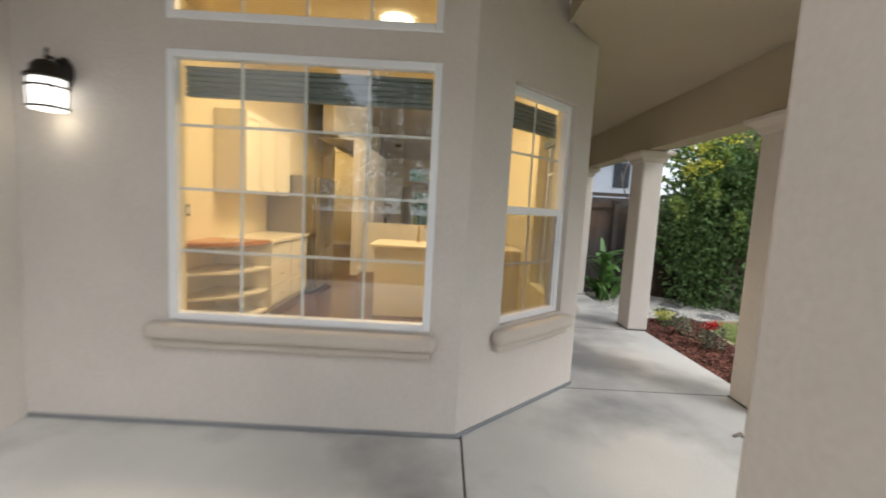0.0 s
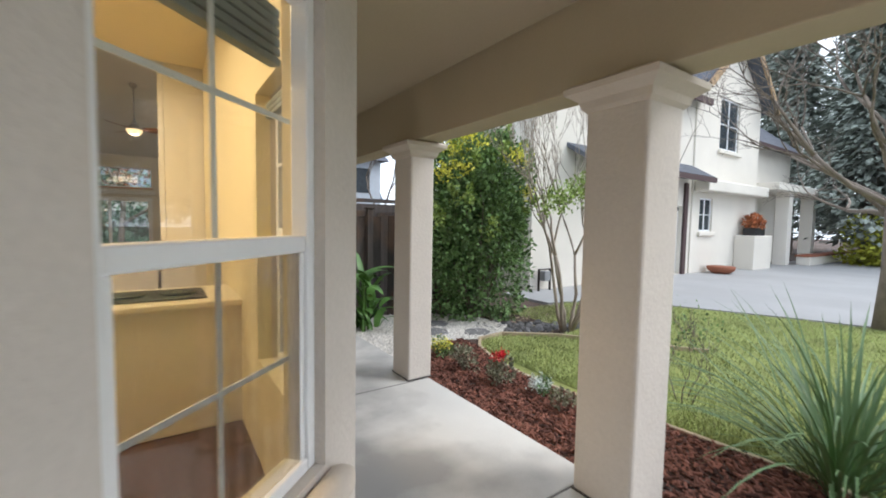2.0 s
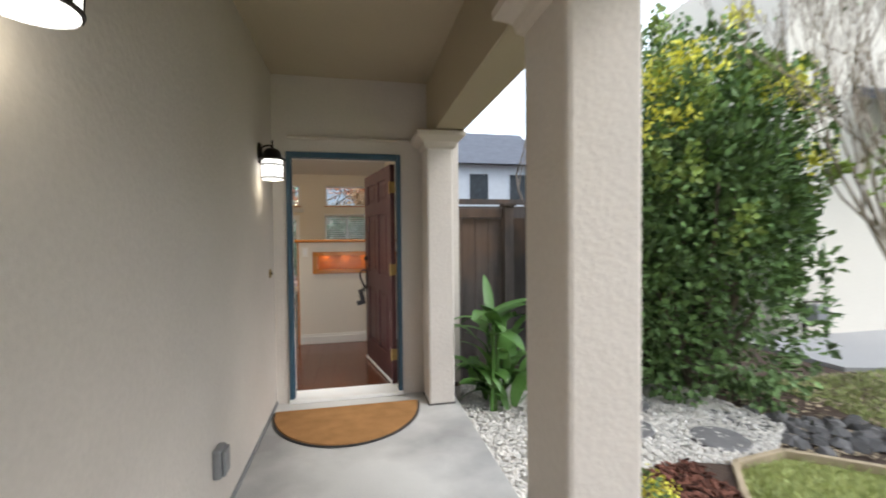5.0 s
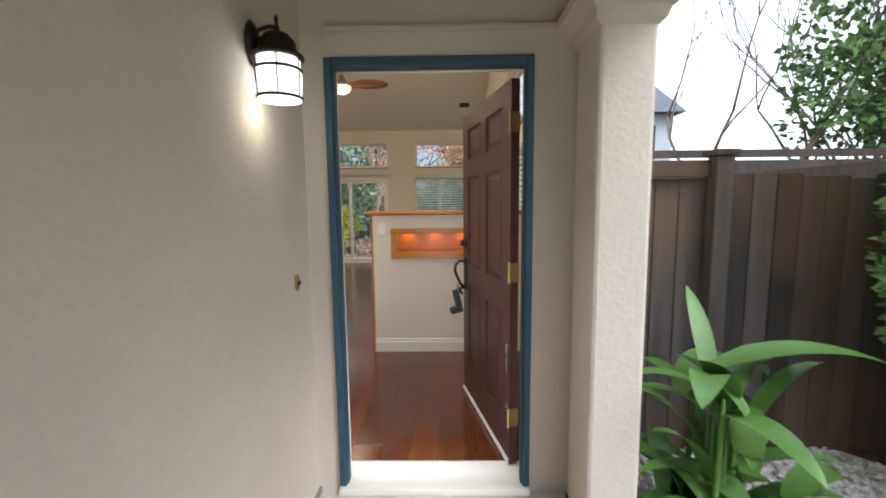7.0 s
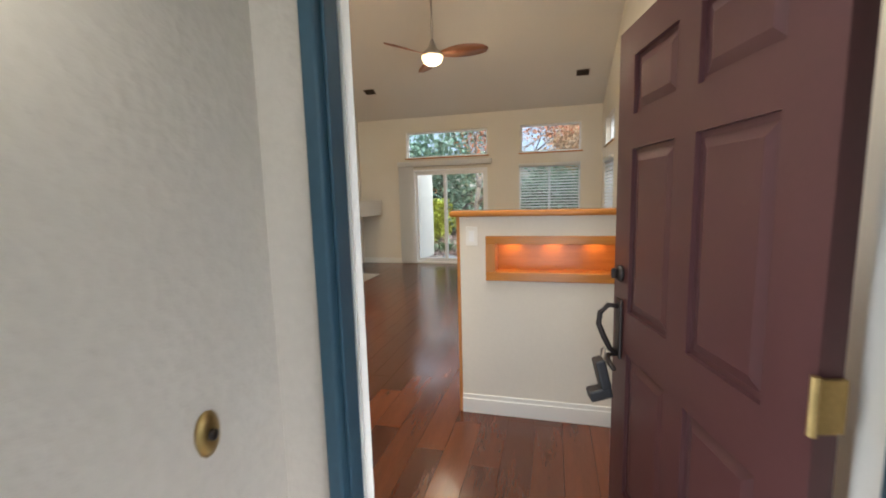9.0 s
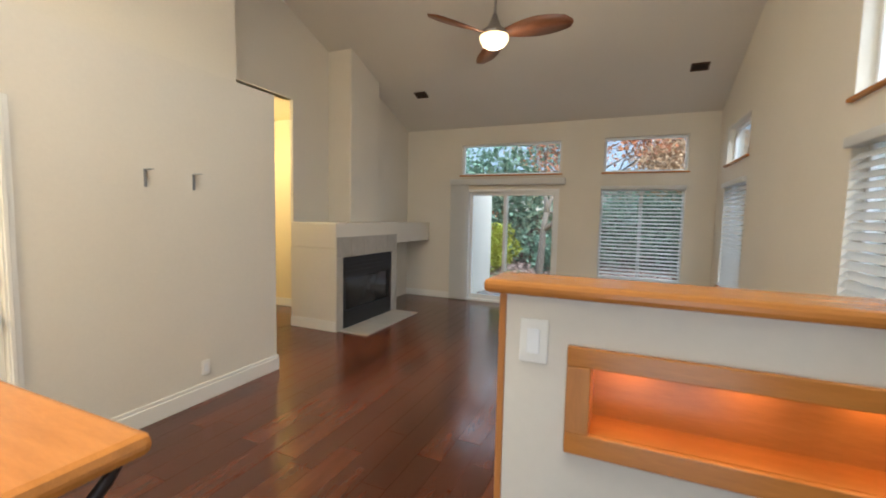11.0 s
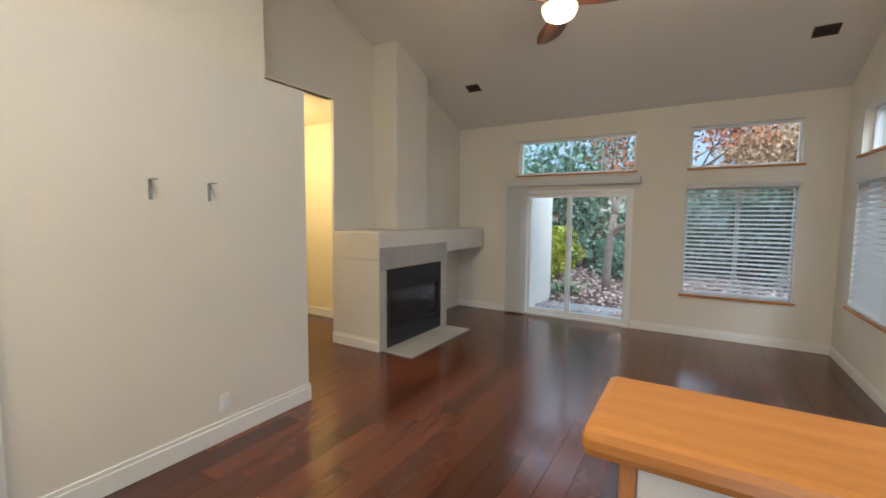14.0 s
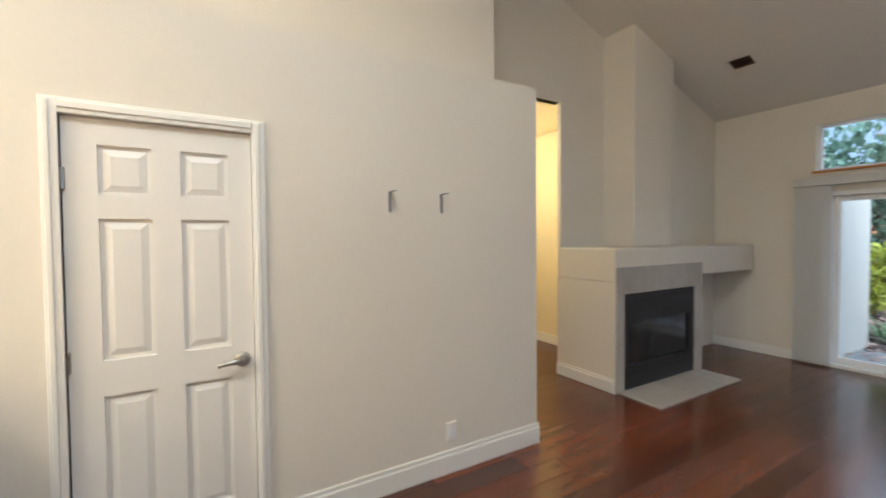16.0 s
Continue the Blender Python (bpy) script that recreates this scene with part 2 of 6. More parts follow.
DARKPANE = material("dark_window_pane", (0.05, 0.06, 0.07), 0.08, var=0.3, bump=0)
TERRA = material("terracotta", (0.30, 0.11, 0.06), 0.8, var=0.2, bump=0.1)
LITTER = material("leaf_litter", (0.50, 0.35, 0.30), 0.9, var=0.3, bump=0, island=0.5)
HEDGE = material("hedge_leaf", (0.24, 0.34, 0.25), 0.75, var=0.3, bump=0, island=0.4, spec=0.12)
LIME = material("yellow_green_leaf", (0.40, 0.42, 0.05), 0.6, var=0.2, bump=0, island=0.4)
PALE_LEAF = material("tan_autumn_leaf", (0.50, 0.33, 0.19), 0.7, var=0.2, bump=0, island=0.5)
FAR_ROOF = material("pale_grey_roof", (0.22, 0.26, 0.31), 0.85, var=0.2, scale=1.5, fine=12, bump=0.3)
PALE_BARK = material("pale_smooth_bark", (0.36, 0.30, 0.24), 0.75, var=0.3, scale=7, fine=40, bump=0.3, depth=0.004)
RUST = material("orange_autumn_leaf", (0.42, 0.15, 0.06), 0.7, var=0.2, bump=0, island=0.5)
GRAPHIC = material("pale_blue_siding", (0.55, 0.60, 0.66), 0.8, var=0.08, bump=0.1)
# distance haze is mixed into this colour: greyer and paler than real needles
HAZY_CONIFER = material("hazy_conifer_foliage", (0.27, 0.30, 0.26), 0.9, var=0.3, bump=0, island=0.4, spec=0.08)

# ---- building tools ----


def link(name, bm, mat, parent=None, smooth=False):
    me = bpy.data.meshes.new(name)
    bm.to_mesh(me)
    bm.free()
    if smooth:
        me.polygons.foreach_set("use_smooth", [True] * len(me.polygons))
    me.materials.append(mat)
    ob = new(name, me)
    ob.parent = parent
    return ob


def part(name, bm, mat, parent, label="", smooth=False):
    ob = link(name, bm, mat, parent, smooth)
    return tagged(ob, label) if label else ob


def thing(name, label, category, group="", at=None):
    ob = tagged(new(name), label, category, group)
    if at is not None:
        ob.matrix_world = at
    return ob


def solid(name, bm, mat, label, category, group="", smooth=False):
    return tagged(link(name, bm, mat, None, smooth), label, category, group)


def structure(name, bm, mat, label, smooth=False):
    return tagged(link(name, bm, mat, None, smooth), label, "", "", "structure")


def box(x0, x1, y0, y1, z0, z1, bevel=0.0, bm=None):
    """A box, with its edges rounded by bevel; joined into bm when given."""
    own = bmesh.new()
    bmesh.ops.create_cube(own, size=1, matrix=Matrix.LocRotScale(((x0 + x1) / 2, (y0 + y1) / 2, (z0 + z1) / 2), None, (abs(x1 - x0), abs(y1 - y0), abs(z1 - z0))))
    if bevel:
        bmesh.ops.bevel(own, geom=own.edges[:], offset=bevel, segments=2, affect='EDGES', profile=0.5)
    if bm is None:
        return own
    return merge(bm, own)


def merge(bm, own, m=None):
    if m is not None:
        own.transform(m)
    me = bpy.data.meshes.new("joined")
    own.to_mesh(me)
    own.free()
    bm.from_mesh(me)
    bpy.data.meshes.remove(me)
    return bm


def lathe(profile, steps=20, at=(0, 0, 0), axis_m=None):
    """A turned body from (radius, height) pairs."""
    bm = bmesh.new()
    rings = []
    for r, z in profile:
        rings.append([bm.verts.new((r * math.cos(2 * math.pi * i / steps), r * math.sin(2 * math.pi * i / steps), z)) for i in range(steps)])
    for a, b in zip(rings, rings[1:]):
        for i in range(steps):
            bm.faces.new((a[i], a[(i + 1) % steps], b[(i + 1) % steps], b[i]))
    bm.faces.new(rings[0][::-1])
    bm.faces.new(rings[-1])
    if axis_m is not None:
        bm.transform(axis_m)
    bm.transform(Matrix.Translation(at))
    return bm


def tube(points, radii, sides=6, bm=None):
    """A tapered round bar along points."""
    bm = bm or bmesh.new()
    rings = []
    for i, p in enumerate(points):
        a, b = Vector(points[max(i - 1, 0)]), Vector(points[min(i + 1, len(points) - 1)])
        d = (b - a).normalized()
        u = d.orthogonal().normalized()
        w = d.cross(u)
        r = radii[i] if isinstance(radii, (list, tuple)) else radii
        rings.append([bm.verts.new(Vector(p) + r * (math.cos(2 * math.pi * k / sides) * u + math.sin(2 * math.pi * k / sides) * w)) for k in range(sides)])
    for r0, r1 in zip(rings, rings[1:]):
        best = min(range(sides), key=lambda s: (r0[0].co - r1[s].co).length)
        for k in range(sides):
            bm.faces.new((r0[k], r0[(k + 1) % sides], r1[(k + 1 + best) % sides], r1[(k + best) % sides]))
    bm.faces.new(rings[0][::-1])
    bm.faces.new(rings[-1])
    return bm


def prism(outline, z0, z1, bm=None):
    """An upright prism over a plan outline."""
    bm = bm or bmesh.new()
    low = [bm.verts.new((x, y, z0)) for x, y in outline]
    top = [bm.verts.new((x, y, z1)) for x, y in outline]
    n = len(outline)
    for i in range(n):
        bm.faces.new((low[i], low[(i + 1) % n], top[(i + 1) % n], top[i]))
    bm.faces.new(low[::-1])
    bm.faces.new(top)
    bmesh.ops.recalc_face_normals(bm, faces=bm.faces[:])
    return bm


def slab(length, z0, z1, t0, t1, openings=()):
    """A wall along local x with holes (a0, a1, z0, z1); its thickness from y = t0 to t1."""
    bm = bmesh.new()
    xs = sorted({0, length, *(v for o in openings for v in o[:2])})
    for a, b in zip(xs, xs[1:]):
        mid = (a + b) / 2
        zs = z0
        for o in sorted((o for o in openings if o[0] < mid < o[1]), key=lambda o: o[2]):
            if o[2] > zs + 0.001:
                box(a, b, t0, t1, zs, o[2], bm=bm)
            zs = o[3]
        if z1 > zs + 0.001:
            box(a, b, t0, t1, zs, z1, bm=bm)
    bmesh.ops.remove_doubles(bm, verts=bm.verts[:], dist=0.0005)
    seen = {}
    for f in bm.faces:
        c = f.calc_center_median()
        seen.setdefault((round(c.x, 3), round(c.y, 3), round(c.z, 3)), []).append(f)
    bmesh.ops.delete(bm, geom=[f for fs in seen.values() if len(fs) > 1 for f in fs], context='FACES')
    return bm


def along(x0, y0, x1, y1):
    """The pose whose local x runs from one plan point to another, and that length."""
    return pose(x0, y0, 0, 0, 0, math.degrees(math.atan2(y1 - y0, x1 - x0))), math.hypot(x1 - x0, y1 - y0)


def wall(name, p, q, z0, z1, t0, t1, mat, label, openings=()):
    m, length = along(*p, *q)
    bm = slab(length, z0, z1, t0, t1, openings)
    bm.transform(m)
    return structure(name, bm, mat, label)


def scatter(name, count, spot, shape, mat, label, category, kind="stuff", seed=1):
    """Many small pieces in one mesh: spot(rng) gives a pose, shape is (verts, faces)."""
    rng = random.Random(seed)
    verts, faces = [], []
    sv, sf = shape
    for _ in range(count):
        m = spot(rng)
        if m is None:
            continue
        k = len(verts)
        verts.extend((m @ Vector(v))[:] for v in sv)
        faces.extend(tuple(i + k for i in f) for f in sf)
    me = bpy.data.meshes.new(name)
    me.from_pydata(verts, [], faces)
    me.materials.append(mat)
    ob = new(name, me)
    return tagged(ob, label, category, "", kind) if label else ob


LEAF_SHAPE = ([(0, 0, 0), (0.5, 0.32, 0.06), (1, 0, -0.05), (0.5, -0.32, 0.06)], [(0, 1, 2), (0, 2, 3)])
CHIP_SHAPE = ([(-.5, -.18, 0), (.5, -.15, 0), (.45, .18, 0), (-.45, .15, 0), (-.4, -.1, .18), (.4, -.1, .15), (.38, .1, .18), (-.4, .1, .15)],
              [(0, 1, 5, 4), (1, 2, 6, 5), (2, 3, 7, 6), (3, 0, 4, 7), (4, 5, 6, 7)])
PEBBLE_SHAPE = ([(-.5, 0, 0), (-.2, -.4, 0), (.35, -.3, 0), (.5, .1, 0), (.1, .42, 0), (-.35, .3, 0), (-.25, -.1, .3), (.2, -.15, .33), (.15, .2, .3)],
                [(0, 1, 6), (1, 7, 6), (1, 2, 7), (2, 3, 7), (3, 8, 7), (3, 4, 8), (4, 5, 8), (5, 6, 8), (5, 0, 6), (6, 7, 8)])

# ---- ground ----
ZF, ZG = 0.03, -0.12
structure("ground", box(-70, 90, -70, 90, -0.9, ZG - 0.06), SOIL, "bare brown soil under the gardens")

# porch slab in pours, with open joints between them
porch = tagged(new("porch_floor"), "grey broom-finished concrete porch slab", "", "", "structure")
for x0, x1, y0, y1 in ((-3.2, 0.40, -2.5, 2.40), (0.412, 2.85, -2.5, 3.245), (1.0, 2.85, 3.257, 5.097), (1.0, 2.85, 5.109, 7.66)):
    part("concrete_pour", box(x0, x1, y0, y1, -0.2, 0, 0.006), CONCRETE, porch)
structure("porch_joint_bed", box(-3.19, 2.84, -2.49, 7.65, -0.22, -0.003), JOINT, "dark dirt-filled joints between concrete pours")


def outline_sheet(name, outline, z0, z1, mat, label):
    return structure(name, prism(outline, z0, z1), mat, label)


BED = [(2.85, -1.5), (4.15, -1.5), (4.15, 2.6), (4.06, 3.5), (3.92, 4.3), (3.90, 4.9), (3.98, 5.45), (4.15, 5.9), (4.40, 6.2), (4.1, 6.32), (3.5, 6.2), (2.85, 5.9)]
outline_sheet("mulch_bed", BED, -0.3, -0.115, SOIL, "dark soil of the planting bed beside the porch")
LAWN_EDGE = BED[2:9] + [(4.85, 6.25), (5.5, 5.75)]
outline_sheet("lawn", [(4.15, -12), (4.15, 2.6)] + LAWN_EDGE[1:] + [(6.6, 6.0), (8.6, 6.9), (9.3, 6.3), (10.2, 4.3), (11.0, 2.0), (12.0, -12)], -0.3, -0.14, LAWN, "green front lawn with pale worn patches")
outline_sheet("driveway", [(7.4, 9.0), (7.4, 7.6), (8.9, 7.2), (9.4, 6.3), (10.3, 4.3), (11.1, 2.0), (12.1, -12), (30, -12), (30, 9.0)], -0.3, -0.128, DRIVE, "pale concrete driveway in front of the garage")
outline_sheet("gravel_bed", [(2.85, 5.9), (3.5, 6.2), (4.1, 6.32), (4.4, 6.25), (4.85, 6.3), (5.3, 6.6), (5.2, 7.4), (4.4, 8.3), (2.85, 8.3)], -0.3, -0.14, GRAVEL, "white gravel path bed")

# edging board round the lawn
bm = bmesh.new()
pts = [(4.15, -1.5)] + LAWN_EDGE + [(6.05, 4.95), (6.6, 4.2)]
for (xa, ya), (xb, yb) in zip(pts, pts[1:]):
    m, d = along(xa, ya, xb, yb)
    merge(bm, box(-0.012, d + 0.012, -0.02, 0.02, -0.2, -0.085, 0.006), m)
structure("lawn_edging", bm, EDGING, "weathered pale edging strip round the lawn")


def inside(outline, x, y):
    hit = False
    n = len(outline)
    for i in range(n):
        (xa, ya), (xb, yb) = outline[i], outline[(i + 1) % n]
        if (ya > y) != (yb > y) and x < (xb - xa) * (y - ya) / (yb - ya) + xa:
            hit = not hit
    return hit


def spread(outline, x0, x1, y0, y1, z, s0, s1, tilt=25):
    def spot(rng):
        x, y = rng.uniform(x0, x1), rng.uniform(y0, y1)
        if not inside(outline, x, y):
            return None
        return pose(x, y, z + rng.uniform(0, 0.025), rng.uniform(-tilt, tilt), rng.uniform(-tilt, tilt), rng.uniform(0, 360)) @ Matrix.Scale(rng.uniform(s0, s1), 4)
    return spot


scatter("mulch_chips", 15000, spread(BED, 2.86, 4.15, 0.5, 6.3, -0.118, 0.025, 0.085, 35), CHIP_SHAPE, MULCH, "shredded reddish-brown bark mulch chips", "mulch", seed=3)
GRAVEL_PLAN = [(2.86, 5.9), (3.5, 6.2), (4.1, 6.32), (4.4, 6.25), (4.85, 6.3), (5.3, 6.6), (5.2, 7.4), (4.4, 8.2), (2.86, 8.2)]
scatter("gravel_stones", 12000, spread(GRAVEL_PLAN, 2.86, 5.3, 5.9, 8.2, -0.14, 0.02, 0.05, 15), PEBBLE_SHAPE, GRAVEL, "loose white gravel stones", "gravel", seed=4)
LAWN_PLAN = [(4.2, 0), (4.18, 2.6)] + [(x + 0.05, y) for x, y in LAWN_EDGE[1:]] + [(6.6, 5.9), (8.4, 6.8), (9.2, 6.2), (10.1, 4.3), (10.9, 2.0), (11.4, 0)]
BLADE = ([(-0.05, 0, 0), (0.05, 0, 0), (0.03, 0.12, 0.6), (0, 0.4, 1)], [(0, 1, 2), (0, 2, 3)])


def blade_spot(rng):
    x = 4.15 + 6.5 * rng.random() ** 1.6
    y = rng.uniform(0.3, 6.9)
    if not inside(LAWN_PLAN, x, y):
        return None
    s = rng.uniform(0.035, 0.075) * (0.6 + 0.8 * noise.noise((x * 1.3, y * 1.3, 0)) ** 2 + 0.2)
    return pose(x, y, -0.142, rng.uniform(-30, 30), rng.uniform(-30, 30), rng.uniform(0, 360)) @ Matrix.Diagonal((s * 1.6, s, s, 1))


scatter("lawn_grass", 60000, blade_spot, BLADE, GRASS, "short green lawn grass blades", "grass", seed=5)


def far_blade(rng):
    x, y = rng.uniform(6.1, 8.5), rng.uniform(6.2, 7.5)
    s = rng.uniform(0.03, 0.07)
    return pose(x, y, -0.17, rng.uniform(-30, 30), rng.uniform(-30, 30), rng.uniform(0, 360)) @ Matrix.Diagonal((s * 1.8, s, s, 1))


scatter("verge_grass", 5000, far_blade, BLADE, GRASS, "sparse grass on the soil verge", "grass", seed=6)


def rock_spot(rng):
    k = rng.random()
    x, y = 4.9 + 1.9 * k + rng.uniform(-0.25, 0.25), 6.75 - 0.9 * k + rng.uniform(-0.22, 0.3)
    return pose(x, y, -0.17, rng.uniform(-12, 12), rng.uniform(-12, 12), rng.uniform(0, 360)) @ Matrix.Scale(rng.uniform(0.06, 0.19), 4)


scatter("river_stones", 170, rock_spot, PEBBLE_SHAPE, STONE, "rounded dark grey river stones along the bed", "stones", seed=7)


def litter_spot(rng):
    return pose(rng.uniform(4.6, 8.2), rng.uniform(6.1, 7.6), -0.165, rng.uniform(-20, 20), rng.uniform(-20, 20), rng.uniform(0, 360)) @ Matrix.Scale(rng.uniform(0.03, 0.07), 4)


scatter("verge_litter", 1500, litter_spot, LEAF_SHAPE, EDGING, "dry fallen leaves on the soil verge", "leaf litter", seed=8)
for k, (x, y) in enumerate(((4.36, 7.25), (4.08, 6.84), (4.62, 6.52))):
    solid("stepping_stone", lathe([(0.19, -0.16), (0.20, -0.115), (0.18, -0.105)], 18, (x, y, 0)), STONE, "round grey concrete stepping stone in white gravel", "stepping stone", "stepping stones")

# ---- exterior walls: stucco shell, interior paint behind it ----
TH = 0.08
W1 = (-1.388, 0.177, 0.665, 2.23)
W0 = (-1.388, 0.172, 2.395, 3.05)
wall("wall_bay_front", (-2.27, 2.405), (0.368, 2.405), -0.05, 3.9, 0, TH, STUCCO, "beige stucco bay wall with a large grid window", [(W1[0] + 2.27, W1[1] + 2.27, W1[2], W1[3]), (W0[0] + 2.27, W0[1] + 2.27, W0[2], W0[3])])
wall("wall_bay_front_inner", (-2.27, 2.405), (0.45, 2.405), 0.0, 3.9, TH, 0.16, CREAM, "cream inside face of the bay wall", [(W1[0] + 2.27, W1[1] + 2.27, W1[2], W1[3]), (W0[0] + 2.27, W0[1] + 2.27, W0[2], W0[3])])
A0, A1 = (0.368, 2.405), (1.36, 3.325)
ANG = math.degrees(math.atan2(A1[1] - A0[1], A1[0] - A0[0]))
ALEN = math.hypot(A1[0] - A0[0], A1[1] - A0[1])
W2 = (0.362, 1.108, 0.655, 2.23)
wall("wall_bay_angled", A0, A1, -0.05, 3.9, 0.0, TH, STUCCO, "beige stucco angled bay wall with a sash window", [W2])
wall("wall_bay_angled_inner", A0, A1, 0.0, 3.9, TH, 0.16, CREAM, "cream inside face of the angled bay wall", [W2])
W3 = (0.30, 1.12, 0.655, 2.23)
wall("wall_porch", A1, (1.36, 7.645), -0.05, 3.9, 0.0, TH, STUCCO, "beige textured stucco wall along the porch", [W3])
wall("wall_porch_inner", A1, (1.36, 7.7), 0.0, 3.9, TH, 0.16, CREAM, "cream inside face of the porch wall", [W3])
structure("wall_left_return", box(-2.42, -2.27, -2.5, 2.56, -0.05, 3.9), STUCCO, "beige stucco wall returning from the bay")
DO = (1.512, 2.372, 2.06)  # clear opening of the front door
wall("wall_entry", (1.36, 7.645), (2.86, 7.645), -0.05, 3.9, 0, 0.09, STUCCO, "beige stucco wall round the front door", [(DO[0] - 0.045 - 1.36, DO[1] + 0.045 - 1.36, -0.05, DO[2] + 0.045)])
wall("wall_entry_inner", (0.80, 7.645), (2.86, 7.645), 0.0, 4.6, 0.09, 0.18, PAINT, "pale inside face of the front door wall", [(DO[0] - 0.045 - 0.80, DO[1] + 0.045 - 0.80, 0, DO[2] + 0.045)])
structure("trim_door_head", box(1.48, 2.60, 7.615, 7.643, 2.21, 2.235, 0.006), STUCCO_TRIM, "thin stucco band above the front door")

# weep strip at the foot of the stucco
for k, (p, q) in enumerate((((-2.27, 2.405), (0.368, 2.405)), (A0, A1), (A1, (1.36, 7.64)))):
    m, d = along(*p, *q)
    bm = box(0, d, -0.014, 0.0, 0.002, 0.028, 0.004)
    bm.transform(m)
    structure("trim_weep_%d" % (k + 1), bm, GREY_METAL, "thin grey metal strip at the foot of the stucco")

# window sills: rounded stucco bolsters
def bolster(p, q, z, name="window_sill_1"):
    m, d = along(*p, *q)
    bm = box(0, d, -0.10, -0.002, z - 0.10, z, 0.035)
    merge(bm, box(0.03, d - 0.03, -0.055, -0.001, z - 0.15, z - 0.101, 0.015))
    bm.transform(m)
    return structure(name, bm, STUCCO_TRIM, "rounded beige stucco window sill", True)


bolster((-1.50, 2.405), (0.22, 2.405), 0.655, "window_sill_1")
d1 = Vector((A1[0] - A0[0], A1[1] - A0[1])) / ALEN
bolster((A0[0] + d1.x * 0.27, A0[1] + d1.y * 0.27), (A0[0] + d1.x * 1.17, A0[1] + d1.y * 1.17), 0.645, "window_sill_2")
bolster((1.36, A1[1] + 0.2), (1.36, A1[1] + 1.2), 0.645, "window_sill_3")

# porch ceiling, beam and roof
structure("ceiling_porch", prism([(1.05, 2.95), (1.05, 0.2), (2.66, 0.2), (2.66, 7.65), (1.30, 7.65), (1.30, 3.3)], 2.735, 2.9), PORCH_SHADED, "warm beige painted porch ceiling, darkened for shade")
structure("ceiling_bay_overhang", prism([(-2.4, 0.2), (1.045, 0.2), (1.045, 3.1), (0.2, 2.45), (-2.4, 2.45)], 3.35, 3.5), PORCH_SHADED, "beige soffit high over the bay")
structure("porch_beam", box(2.655, 2.90, -1.0, 7.66, 2.245, 3.2, 0.008), PORCH_SHADED, "long beige stucco beam over the porch columns")
structure("porch_fascia", box(1.02, 1.048, 0.2, 2.97, 2.735, 3.35), PORCH_SHADED, "beige edge board of the porch ceiling")
structure("roof_main", box(-9, 2.92, 2.0, 7.75, 3.9, 4.1), ROOF, "roof deck over the front rooms")


def column(x0, x1, y0, y1, h=2.245):
    ob = thing("porch_column", "square beige stucco porch column with moulded capital", "column", "porch columns")
    part("shaft", box(x0, x1, y0, y1, 0.004, h - 0.13, 0.018), STUCCO, ob, smooth=False)
    bm = bmesh.new()
    prof = [(0.0, h - 0.145), (0.02, h - 0.125), (0.03, h - 0.09), (0.055, h - 0.07), (0.085, h - 0.05), (0.09, h - 0.02), (0.06, h - 0.002)]
    rings = [[bm.verts.new(c) for c in ((x0 - o, y0 - o, z), (x1 + o, y0 - o, z), (x1 + o, y1 + o, z), (x0 - o, y1 + o, z))] for o, z in prof]
    for a, b in zip(rings, rings[1:]):
        for i in range(4):
            bm.faces.new((a[i], a[(i + 1) % 4], b[(i + 1) % 4], b[i]))
    bm.faces.new(rings[0][::-1])
    bm.faces.new(rings[-1])
    part("capital", bm, STUCCO_TRIM, ob)
    part("base_joint", box(x0 - 0.004, x1 + 0.004, y0 - 0.004, y1 + 0.004, 0.001, 0.012), JOINT, ob)
    return ob


column(2.637, 2.96, 2.885, 3.235)
column(2.63, 2.885, 5.11, 5.43)
column(2.595, 2.815, 7.32, 7.60)
column(0.83, 1.25, 0.33, 0.74, 2.735)


